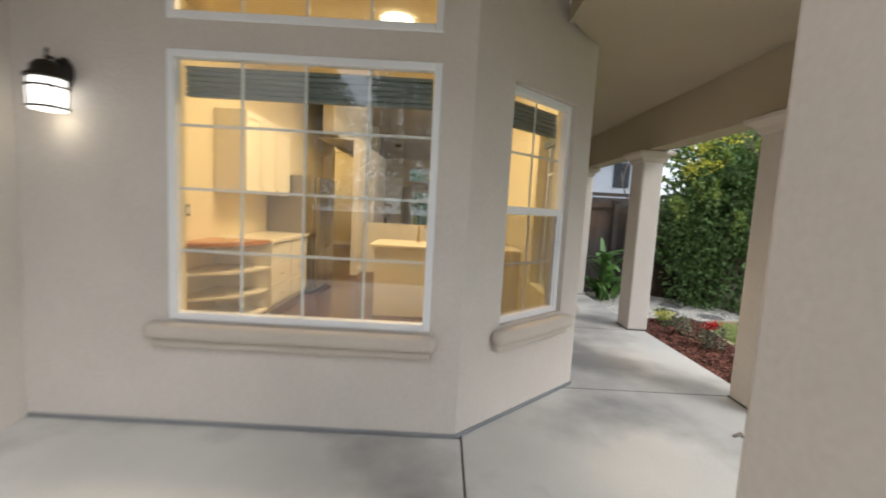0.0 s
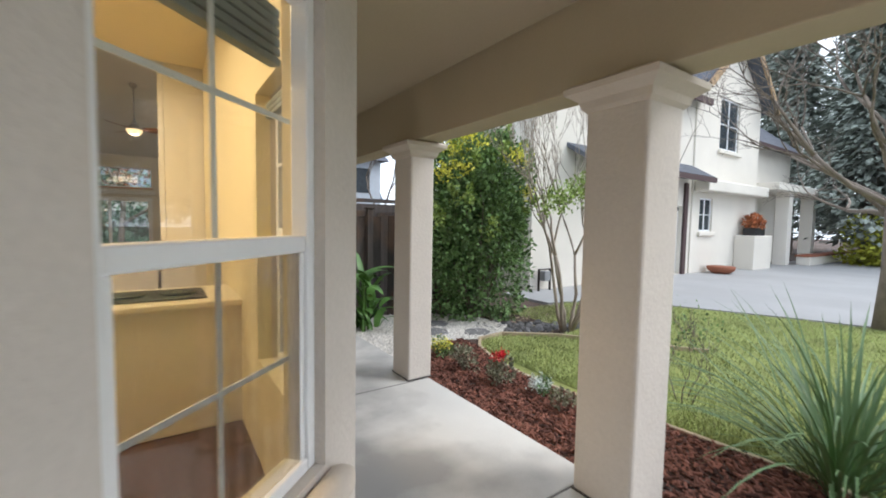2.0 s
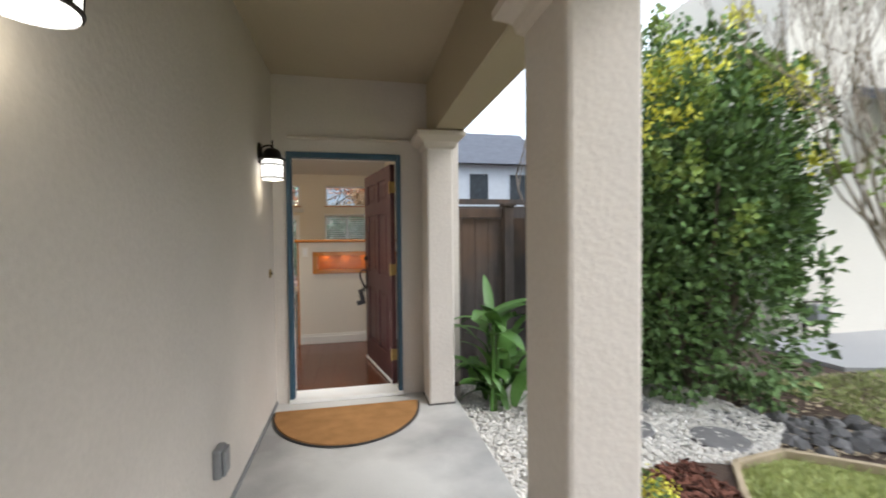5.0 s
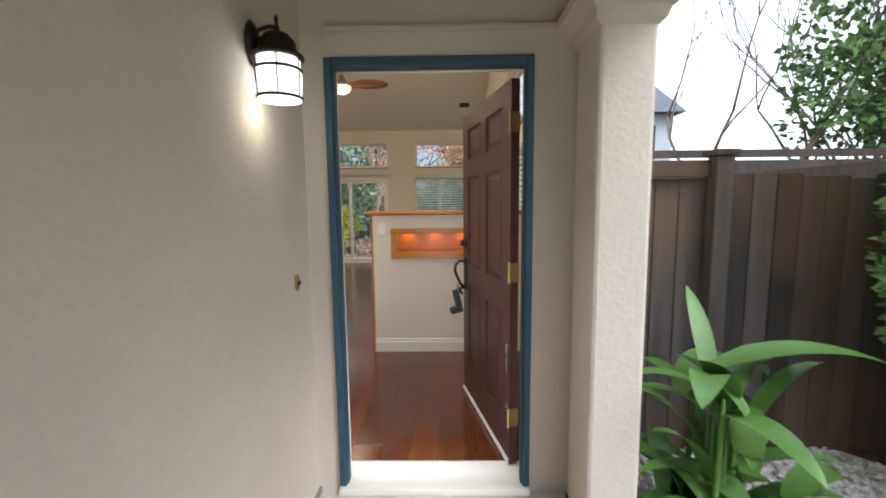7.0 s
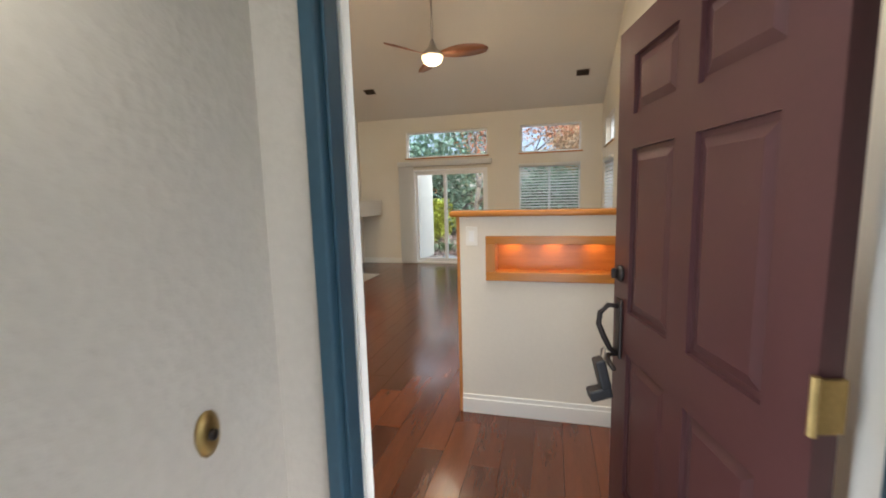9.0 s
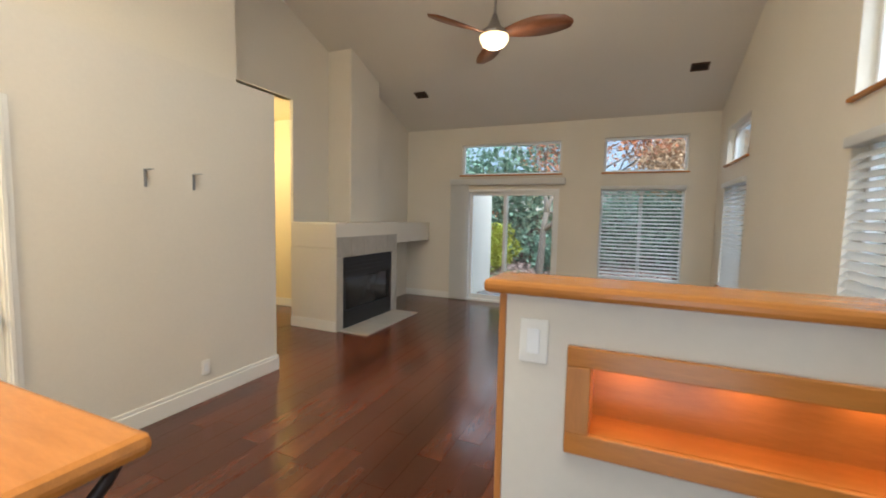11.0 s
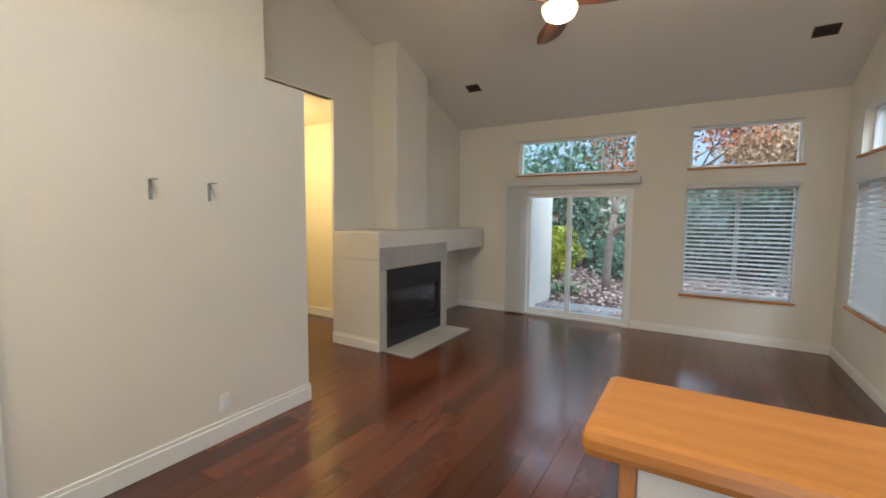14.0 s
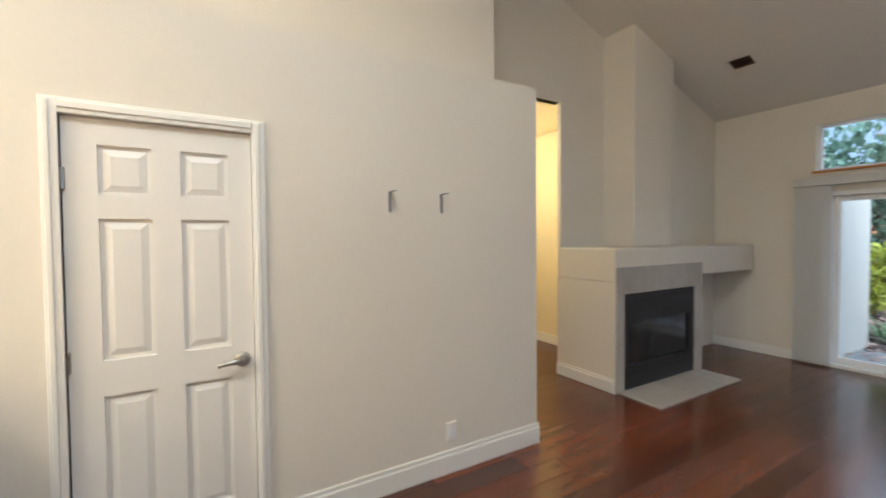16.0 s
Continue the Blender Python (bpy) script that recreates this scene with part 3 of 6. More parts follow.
# ---- windows ----
def window(name, m, w, h, cols, rows, glass, label, hung=False, blind=0.0, depth=0.05, grid=0.016, screen=False):
    """A vinyl window in local x (width) and z, its outer face at y = 0."""
    ob = tagged(new(name), label, "", "", "structure")
    ob.matrix_world = m
    f = 0.045
    def bar(nm, x0, x1, z0, z1, y0=-0.012, y1=None, mat=VINYL, bv=0.006, parent=ob):
        return part(nm, box(x0, x1, y0, depth if y1 is None else y1, z0, z1, bv), mat, parent)
    bar("frame_side", 0, f, 0, h), bar("frame_side", w - f, w, 0, h)
    bar("frame_rail", f, w - f, 0, f), bar("frame_rail", f, w - f, h - f, h)
    spans = [(f, h - f, 0.0)]
    if hung:
        mid = h * 0.487
        bar("meeting_rail", f, w - f, mid - 0.025, mid + 0.03, -0.005)
        spans = [(f, mid - 0.025, 0.012), (mid + 0.03, h - f, 0.02)]
        bar("sash_stile", f, f + 0.025, f, mid - 0.025, 0.0), bar("sash_stile", w - f - 0.025, w - f, f, mid - 0.025, 0.0)
    for z0, z1, y in spans:
        g = part("pane", box(f - 0.01, w - f + 0.01, 0.024 + y, 0.028 + y, z0 - 0.01, z1 + 0.01), glass, ob)
        g.visible_shadow = False
        r = rows if not hung else rows // 2
        for i in range(1, cols):
            x = f + (w - 2 * f) * i / cols
            bar("muntin", x - grid / 2, x + grid / 2, z0, z1, 0.031 + y, 0.037 + y, bv=0)
        for j in range(1, r):
            z = z0 + (z1 - z0) * j / r
            bar("muntin", f, w - f, z - grid / 2, z + grid / 2, 0.0305 + y, 0.0365 + y, bv=0)
    if screen:
        verts, faces = [], []
        count = int((w - 2 * f) / 0.005)
        for k in range(count):
            x, zt = f + 0.005 * k, h * 0.487 - 0.025
            i = len(verts)
            verts += [(x + dx, 0.005 + dy, z) for z in (f, zt) for dx, dy in ((0, 0), (0.0009, 0), (0.0009, 0.0009), (0, 0.0009))]
            faces += [(i + j, i + (j + 1) % 4, i + 4 + (j + 1) % 4, i + 4 + j) for j in range(4)]
        me = bpy.data.meshes.new("insect_screen")
        me.from_pydata(verts, [], faces)
        me.materials.append(SCREEN)
        tagged(new("insect_screen", me), "dark grey insect screen").parent = ob
    if blind:
        for k in range(int(blind / 0.03)):
            zz = h - f - 0.02 - k * 0.03
            part("gathered_slat", box(f + 0.01, w - f - 0.01, 0.075, 0.115, zz - 0.024, zz, 0.004), SHADE, ob)
    return ob


window("window_1", pose(W1[0], 2.405, W1[2]), W1[1] - W1[0], W1[3] - W1[2], 4, 4, GLASS, "large white grid window with a raised grey blind", blind=0.18)
window("window_2", pose(W0[0], 2.405, W0[2]), W0[1] - W0[0], W0[3] - W0[2], 4, 2, GLASS, "white grid transom window above the large window")
ma = pose(A0[0] + d1.x * W2[0] - d1.y * 0.05, A0[1] + d1.y * W2[0] + d1.x * 0.05, W2[2], 0, 0, ANG)
window("window_3", ma, W2[1] - W2[0], W2[3] - W2[2], 2, 4, GLASS, "white sash window in the angled bay wall", True, 0.2, screen=True)
window("window_4", pose(1.36, A1[1] + W3[0], W3[2], 0, 0, 90), W3[1] - W3[0], W3[3] - W3[2], 2, 4, GLASS, "white sash window beside the porch lamp", True, 0.1, screen=True)


# ---- porch lamps ----
def porch_lamp(m):
    """A wall lantern: its plate lies in local x-z at y = 0, the arm reaches out along -y."""
    ob = thing("wall_lantern", "lit dark bronze wall lantern with white glass", "lamp", "porch lamps", m)
    part("wall_plate", lathe([(0.055, 0), (0.06, 0.012), (0.045, 0.028), (0.02, 0.034)], 18, (0, 0, 0.02), pose(0, 0, 0, 90) @ Matrix.Diagonal((1, 1.6, 1, 1))), BRONZE, ob, smooth=True)
    part("arm", tube([(0, -0.02, 0.05), (0, -0.045, 0.078), (0, -0.08, 0.088), (0, -0.115, 0.085)], 0.009, 8), BRONZE, ob, smooth=True)
    part("finial", lathe([(0.004, 0.135), (0.010, 0.12), (0.006, 0.10), (0.014, 0.085), (0.012, 0.06)], 10, (0, -0.115, 0)), BRONZE, ob, smooth=True)
    part("cap", lathe([(0.015, 0.065), (0.05, 0.055), (0.075, 0.025), (0.08, -0.01), (0.105, -0.028), (0.108, -0.04), (0.085, -0.042)], 24, (0, -0.115, 0)), BRONZE, ob, smooth=True)
    part("glass_shade", lathe([(0.088, -0.045), (0.094, -0.12), (0.088, -0.215), (0.03, -0.224)], 24, (0, -0.115, 0)), LAMP_GLASS, ob, "glowing white glass shade", True)
    for z, r in ((-0.095, 0.0955), (-0.21, 0.0925)):
        part("band", lathe([(r, z), (r + 0.004, z + 0.003), (r + 0.004, z + 0.010), (r, z + 0.013)], 24, (0, -0.115, 0)), BRONZE, ob, smooth=True)
    for k in range(6):
        a = 2 * math.pi * k / 6 + 0.3
        part("rib", tube([(0.095 * math.cos(a), -0.115 + 0.095 * math.sin(a), -0.045), (0.099 * math.cos(a), -0.115 + 0.099 * math.sin(a), -0.12), (0.093 * math.cos(a), -0.115 + 0.093 * math.sin(a), -0.21)], 0.004, 5), BRONZE, ob)
    return ob


porch_lamp(pose(1.36, 4.89, 1.965, 0, 0, 90) @ Matrix.Scale(0.82, 4))
porch_lamp(pose(1.36, 7.155, 1.975, 0, 0, 90) @ Matrix.Scale(0.80, 4))
porch_lamp(pose(-1.968, 2.404, 2.037) @ Matrix.Scale(0.95, 4))
for x, y, z in ((1.455, 4.89, 1.755), (1.455, 7.155, 1.765), (-1.968, 2.295, 1.795)):
    lamp("lantern_bulb", 'POINT', (x, y, z), 0.55, (1.0, 0.85, 0.6), 0.04)

# outdoor socket cover and door bell on the porch wall
ob = thing("outdoor_socket", "grey weatherproof socket cover on the stucco wall", "socket")
part("cover", box(1.36, 1.40, 6.06, 6.16, 0.26, 0.40, 0.012), GREY_METAL, ob)
part("lid", box(1.40, 1.415, 6.07, 6.15, 0.27, 0.39, 0.006), GREY_METAL, ob)
ob = thing("door_bell", "small oval brass door bell on stucco", "door bell")
part("plate", lathe([(0.022, 0), (0.024, 0.006), (0.016, 0.012)], 16, (1.36, 7.46, 1.11), pose(0, 0, 0, 0, 90) @ Matrix.Diagonal((1.6, 1, 1, 1))), BRASS, ob, smooth=True)
part("button", lathe([(0.009, 0.01), (0.009, 0.018), (0.005, 0.02)], 12, (1.36, 7.46, 1.11), pose(0, 0, 0, 0, 90)), BRONZE, ob, smooth=True)

# door mat
bm = bmesh.new()
ring = [(1.95 + 0.575 * math.cos(a), 7.43 - 0.66 * math.sin(a)) for a in [math.pi * k / 28 for k in range(29)]]
mat_ob = thing("door_mat", "brown half-round coir door mat with black rim", "door mat")
part("mat_rim", prism(ring, 0.003, 0.012), RUBBER, mat_ob)
part("coir_pad", prism([(1.95 + (x - 1.95) * 0.965, 7.42 + (y - 7.43) * 0.965) for x, y in ring], 0.0125, 0.024), COIR, mat_ob)
solid("dry_leaf", merge(merge(bmesh.new(), box(-0.05, 0.05, -0.012, 0.012, 0, 0.006, 0.002), pose(2.28, 2.62, 0.002, 0, 0, 30)), box(-0.04, 0.04, -0.014, 0.014, 0, 0.01, 0.002), pose(2.33, 2.58, 0.002, 0, 0, -40)), BARK, "curled dry brown leaf on the concrete", "leaf")

# ---- front door ----
ob = tagged(new("door_frame_1"), "dark blue painted front door frame", "", "", "structure")
for x0, x1 in ((DO[0] - 0.045, DO[0] - 0.012), (DO[1] + 0.012, DO[1] + 0.045)):
    part("jamb", box(x0, x1, 7.625, 7.70, 0.031, DO[2] + 0.045, 0.006), TEAL, ob)
for x0, x1 in ((DO[0] - 0.012, DO[0] - 0.004), (DO[1] + 0.004, DO[1] + 0.012)):
    part("jamb_bead", box(x0, x1, 7.645, 7.695, 0.034, DO[2], 0.003), TEAL, ob)
part("head", box(DO[0] - 0.012, DO[1] + 0.012, 7.625, 7.70, DO[2], DO[2] + 0.045, 0.006), TEAL, ob)
for x0, x1, z0, z1 in ((DO[0] - 0.010, DO[0] - 0.003, 0.034, DO[2]), (DO[0] - 0.010, DO[1] + 0.010, DO[2] - 0.007, DO[2])):
    part("weather_strip", box(x0, x1, 7.702, 7.712, z0, z1, 0.002), WHITE, ob, "white weather strip")
part("threshold", box(DO[0] - 0.045, DO[1] + 0.045, 7.60, 7.84, 0.002, 0.034, 0.006), WHITE, ob, "white painted door sill")

DOORM = pose(DO[1] - 0.012, 7.80, 0.04, 0, 0, 102.5)
DW, DH = 0.955, 2.01


def panel_leaf(ob, w, h, t, mat, panels, name="leaf", raised=0.012):
    """A panel door's leaf: x across, y through, with moulded panels on both faces."""
    part(name, slab(w, 0, h, -t / 2, t / 2, [(a, b, c, d) for a, b, c, d in panels]), mat, ob)
    for a, b, c, d in panels:
        bm = bmesh.new()
        box(a - 0.002, b + 0.002, -t / 2 + 0.014, t / 2 - 0.014, c - 0.002, d + 0.002, bm=bm)
        for s in (-1, 1):
            k = 0.035
            yy = s * (t / 2 - 0.014)
            v0 = [bm.verts.new((x, yy, z)) for x, z in ((a + 0.016, c + 0.016), (b - 0.016, c + 0.016), (b - 0.016, d - 0.016), (a + 0.016, d - 0.016))]
            v1 = [bm.verts.new((x, yy + s * raised * 0.8, z)) for x, z in ((a + k + .01, c + k + .01), (b - k - .01, c + k + .01), (b - k - .01, d - k - .01), (a + k + .01, d - k - .01))]
            for i in range(4):
                bm.faces.new((v0[i], v0[(i + 1) % 4], v1[(i + 1) % 4], v1[i]))
            bm.faces.new(v1)
        bmesh.ops.recalc_face_normals(bm, faces=bm.faces[:])
        part("door_panel", bm, mat, ob)


SIX = [(0.13, 0.42, 0.25, 0.82), (0.53, 0.82, 0.25, 0.82), (0.13, 0.42, 0.98, 1.58), (0.53, 0.82, 0.98, 1.58), (0.13, 0.42, 1.70, 1.90), (0.53, 0.82, 1.70, 1.90)]
door1 = tagged(new("door_1"), "open maroon six-panel front door with dark hardware", "door", "", "structure")
door1.matrix_world = DOORM
panel_leaf(door1, DW, DH, 0.044, MAROON, SIX)
part("door_sweep", box(0, DW, 0.023, 0.030, 0.0, 0.03, 0.002), WHITE, door1, "white weather strip")
hs = part("handle_set", box(DW - 0.095, DW - 0.045, 0.022, 0.034, 0.78, 1.02, 0.006), BRONZE, door1)
part("grip", tube([(DW - 0.07, 0.03, 0.99), (DW - 0.07, 0.07, 0.995), (DW - 0.07, 0.10, 0.965), (DW - 0.07, 0.105, 0.92), (DW - 0.07, 0.085, 0.87), (DW - 0.07, 0.06, 0.82), (DW - 0.07, 0.03, 0.795)], 0.011, 8), BRONZE, hs, smooth=True)
part("lever", tube([(DW - 0.07, 0.03, 0.80), (DW - 0.07, 0.07, 0.79), (DW - 0.12, 0.078, 0.78), (DW - 0.17, 0.078, 0.775)], [0.014, 0.012, 0.011, 0.009], 8), BRONZE, hs, smooth=True)
part("inner_lever", tube([(DW - 0.07, -0.022, 0.92), (DW - 0.07, -0.07, 0.92), (DW - 0.13, -0.075, 0.92), (DW - 0.18, -0.07, 0.91)], [0.022, 0.012, 0.011, 0.009], 8), BRONZE, hs, smooth=True)
db = part("deadbolt", lathe([(0.032, 0), (0.032, 0.012), (0.022, 0.02)], 16, (DW - 0.07, 0.022, 1.12), pose(0, 0, 0, -90)), BRONZE, door1, smooth=True)
part("thumb_turn", box(DW - 0.078, DW - 0.062, 0.042, 0.06, 1.10, 1.14, 0.004), BRONZE, db)
bm = box(-0.032, 0.032, -0.02, 0.02, -0.075, 0.045, 0.008)
box(-0.030, 0.030, -0.018, 0.07, -0.115, -0.07, 0.008, bm)
bm.transform(pose(DW - 0.075, 0.095, 0.735, -14))
lb = part("key_lockbox", bm, BLACK, door1, "black key lockbox hung from the handle")
part("shackle", tube([(DW - 0.095, 0.09, 0.77), (DW - 0.095, 0.085, 0.81), (DW - 0.075, 0.082, 0.825), (DW - 0.055, 0.085, 0.81), (DW - 0.055, 0.09, 0.77)], 0.004, 6), NICKEL, lb)
for z0, z1 in ((0.50, 0.58), (0.60, 0.66), (0.30, 0.33)):
    part("paint_chip", box(0.045, 0.049, 0.0222, 0.0228, z0, z1), WHITE, door1, "bare white paint chip")
for z in (0.22, 1.0, 1.75):
    part("hinge", merge(box(-0.012, 0.0, -0.022, 0.03, z, z + 0.10, 0.002), tube([(-0.006, 0.03, z - 0.005), (-0.006, 0.03, z + 0.105)], 0.008, 8)), BRASS, door1, "aged brass hinge")

# ---- great room shell ----
KS, YB, ZB = 0.356, 15.465, 3.105
RIDGE = 10.6


def roof_z(y):
    return ZB + KS * (YB - y) if y > RIDGE else ZB + KS * (YB - RIDGE) - 0.30 * (RIDGE - y)


bm = bmesh.new()
for ya, yb in ((15.7, RIDGE), (RIDGE, 7.5)):
    v = [bm.verts.new(c) for c in ((-5.2, ya, roof_z(ya)), (3.0, ya, roof_z(ya)), (3.0, yb, roof_z(yb)), (-5.2, yb, roof_z(yb)))]
    u = [bm.verts.new(p.co + Vector((0, 0, 0.15))) for p in v]
    bm.faces.new(v[::-1]), bm.faces.new(u)
    for i in range(4):
        bm.faces.new((v[i], v[(i + 1) % 4], u[(i + 1) % 4], u[i]))
bmesh.ops.recalc_face_normals(bm, faces=bm.faces[:])
structure("ceiling_great_room", bm, CEIL, "smooth pale vaulted ceiling")
XR, XL = 2.785, -1.41
SL = (-1.02, 0.60, 0.03, 2.03)      # slider
T1 = (-1.12, 0.605, 2.28, 2.81)
T2 = (1.26, 2.405, 2.28, 2.81)
BW = (1.235, 2.40, 0.60, 2.03)
XW = -2.21
back_holes = [tuple((o[0] - XW, o[1] - XW, o[2], o[3])) for o in (SL, T1, T2, BW)]
wall("wall_back", (XW, YB), (XR, YB), 0.0, 3.4, 0.0, 0.09, PAINT, "pale back wall with slider and windows", back_holes)
wall("wall_back_outer", (XW - 0.2, YB), (XR + 0.2, YB), -0.2, 3.5, 0.09, 0.18, STUCCO, "stucco outer face of the back wall", [(a + 0.2, b + 0.2, c, d) for a, b, c, d in back_holes])
RW = [(13.90, 14.97, 0.70, 2.04), (13.90, 14.97, 2.28, 2.75), (9.95, 11.63, 0.70, 2.04), (9.95, 11.65, 2.28, 3.05)]
right_holes = [(a - 7.73, b - 7.73, c, d) for a, b, c, d in RW]
wall("wall_right", (XR, 7.73), (XR, 15.64), 0.0, 5.0, -0.09, 0.0, PAINT, "pale side wall with blinds and high windows", right_holes)
wall("wall_right_outer", (XR, 7.74), (XR, 15.64), -0.2, 5.0, -0.18, -0.09, STUCCO, "stucco outer face of the side wall", right_holes)

# left wall with its plant ledge, inner door and the set-back wall above
IDY0, IDY1, IDH = 8.79, 9.508, 2.07
wall("wall_left", (XL, 7.9), (XL, 11.395), 0.0, 2.615, 0.0, 0.12, PAINT, "pale partition wall with an inner door below a ledge", [(IDY0 - 7.9, IDY1 - 7.9, 0, IDH)])
structure("wall_left_ledge", box(-2.2, XL - 0.121, 7.9, 11.392, 2.59, 2.613), PAINT, "pale plant ledge on the partition")
structure("wall_left_end", box(-2.2, XL - 0.121, 11.30, 11.393, 0.0, 2.589), PAINT, "end of the pale partition")
structure("wall_left_upper", box(-2.0, -1.80, 7.5, 11.32, 2.645, 5.2), PAINT, "pale set-back wall above the ledge")
structure("wall_hall_header", box(-2.50, -2.40, 11.0, 12.68, 3.0, 5.2), PAINT, "pale header over the hall opening")
structure("wall_hall_far", box(-4.6, -4.5, 9.0, 16.0, 0, 5.2), CREAM, "cream hall wall")
structure("wall_hall_end", box(-4.5, -2.5, 13.55, 13.65, 0, 3.0), CREAM, "cream hall end wall")
structure("wall_hall_near", box(-4.5, -2.2, 9.0, 9.1, 0, 5.2), CREAM, "cream hall near wall")
structure("ceiling_hall", box(-4.5, -2.42, 9.1, 13.55, 3.0, 3.1), CREAM, "cream hall ceiling")
structure("wall_left_back", box(-2.31, XW, 14.10, YB, 0.0, 5.0), PAINT, "pale wall beside the fireplace")
structure("baseboard_hall", box(-4.499, -4.48, 9.1, 13.55, ZF, 0.16, 0.006), WHITE, "white hall baseboard")
structure("baseboard_hall_end", box(-4.48, -2.5, 13.53, 13.549, ZF, 0.16, 0.006), WHITE, "white hall end baseboard")


def baseboard(name, p, q, h=0.135, side=1):
    m, d = along(*p, *q)
    bm = box(0, d, 0.001 * side, 0.016 * side, ZF + 0.001, ZF + h - 0.03, 0.003)
    merge(bm, box(0, d, 0.001 * side, 0.010 * side, ZF + h - 0.0295, ZF + h, 0.004))
    bm.transform(m)
    return structure(name, bm, WHITE, "moulded white baseboard")


baseboard("baseboard_left", (XL, 9.57), (XL, 11.41), 0.15, -1)
baseboard("baseboard_left_near", (XL, 7.9), (XL, 8.72), 0.15, -1)
baseboard("baseboard_back", (0.62, YB), (XR, YB), 0.12, -1)
baseboard("baseboard_back_left", (XW, YB), (-1.04, YB), 0.12, -1)
baseboard("baseboard_right", (XR, 7.85), (XR, YB), 0.12, 1)

# inner six-panel door with casing
casing = tagged(new("door_casing_2"), "moulded white casing round the inner door", "", "", "structure")
for y0, y1, z0, z1 in ((IDY0 - 0.058, IDY0, ZF, IDH + 0.062), (IDY1, IDY1 + 0.061, ZF, IDH + 0.062), (IDY0, IDY1, IDH, IDH + 0.062)):
    bm = box(XL - 0.1, XL + 0.014, y0, y1, z0, z1, 0.004)
    merge(bm, box(XL + 0.010, XL + 0.022, y0 + (0.012 if z0 < 1 else 0), y1 - (0.025 if z0 < 1 else 0), z0 + (0.02 if z0 > 1 else 0), z1 - 0.012, 0.004))
    part("casing_board", bm, WHITE, casing)
door2 = tagged(new("door_2"), "closed white six-panel inner door with lever handle", "door", "", "structure")
door2.matrix_world = pose(XL - 0.035, IDY0 + 0.003, ZF + 0.012, 0, 0, 90)
pw = IDY1 - IDY0 - 0.006
panel_leaf(door2, pw, IDH - ZF - 0.016, 0.036, DOOR_WHITE, [(0.115, 0.305, 0.22, 0.83), (0.415, 0.61, 0.22, 0.83), (0.115, 0.305, 0.985, 1.60), (0.415, 0.61, 0.985, 1.60), (0.115, 0.305, 1.70, 1.915), (0.415, 0.61, 1.70, 1.915)], raised=0.011)
kn = part("rosette", lathe([(0.035, 0), (0.037, 0.008), (0.024, 0.018)], 18, (pw - 0.055, -0.018, 0.912), pose(0, 0, 0, 90)), NICKEL, door2, "nickel rosette", True)
part("lever", tube([(pw - 0.055, -0.03, 0.912), (pw - 0.055, -0.065, 0.912), (pw - 0.085, -0.07, 0.912), (pw - 0.13, -0.068, 0.908), (pw - 0.165, -0.066, 0.900)], [0.019, 0.015, 0.013, 0.011, 0.009], 8), NICKEL, kn, smooth=True)
for z in (0.28, 0.95, 1.72):
    part("hinge", tube([(0.0, -0.024, z), (0.0, -0.024, z + 0.09)], 0.011, 8), NICKEL, door2)

# brackets and socket on the left wall
for y in (10.245, 10.594):
    ob = thing("wall_bracket", "small dark metal shelf bracket on the wall", "bracket", "wall brackets")
    part("upright", box(XL + 0.001, XL + 0.005, y - 0.010, y + 0.010, 1.70, 1.82, 0.001), GREY_METAL, ob)
    part("arm", box(XL + 0.005, XL + 0.085, y - 0.010, y + 0.010, 1.815, 1.82, 0.001), GREY_METAL, ob)


def wall_plate(m, w, h, rockers, label, category):
    ob = thing("wall_switch" if category == "switch" else "wall_socket", label, category, "", m)
    part("plate", box(-w / 2, w / 2, -0.006, 0, -h / 2, h / 2, 0.0025), WHITE, ob)
    for k in range(rockers):
        x = (k - (rockers - 1) / 2) * 0.046
        part("rocker" if category == "switch" else "outlet_face", box(x - 0.017, x + 0.017, -0.010, -0.006, -0.034, 0.034, 0.002), VINYL, ob)
    return ob


wall_plate(pose(XL + 0.001, 10.653, 0.30, 0, 0, 90), 0.075, 0.12, 1, "white socket plate above the baseboard", "socket")

# fireplace block, mantel ledge and chimney breast
FX, FY0, FY1 = -1.713, 12.68, 14.19
structure("fireplace_wall", box(-2.45, FX - 0.45, FY0, FY1 + 0.02, 0, 1.10), PAINT, "pale plaster fireplace block")
wall("fireplace_front", (FX, FY0), (FX, FY1 + 0.02), 0, 1.10, 0.0, 0.45, PAINT, "pale plaster face round the firebox", [(12.81 - FY0, 14.03 - FY0, 0.0, 0.98)])
structure("mantel_ledge", box(-2.45, FX, FY0, YB - 0.06, 1.10, 1.425, 0.012), PAINT, "long pale plaster mantel ledge")
structure("chimney_breast", box(-2.45, -2.01, 13.39, 14.13, 1.425, 4.3, 0.012), PAINT, "pale plaster chimney breast")
structure("chimney_side_wall", box(-2.45, -2.40, 12.68, 13.39, 1.425, 4.6), PAINT, "pale wall beside the chimney breast")
baseboard("baseboard_fireplace", (-2.45, FY0), (FX, FY0), 0.14, -1)
fp = thing("fireplace_surround", "grey stone tile fireplace surround and hearth", "fireplace surround")
TW = 0.30
for y0, y1, z0, z1 in [(12.69, 12.81, ZF, 0.50), (12.69, 12.81, 0.505, 0.98), (14.03, 14.185, ZF, 0.50), (14.03, 14.185, 0.505, 0.98)] + [(12.69 + k * 0.299, 12.69 + k * 0.299 + 0.298, 0.985, 1.245) for k in range(5)]:
    part("tile", box(FX, FX + 0.012, y0, y1, z0, z1, 0.002), TILE, fp)
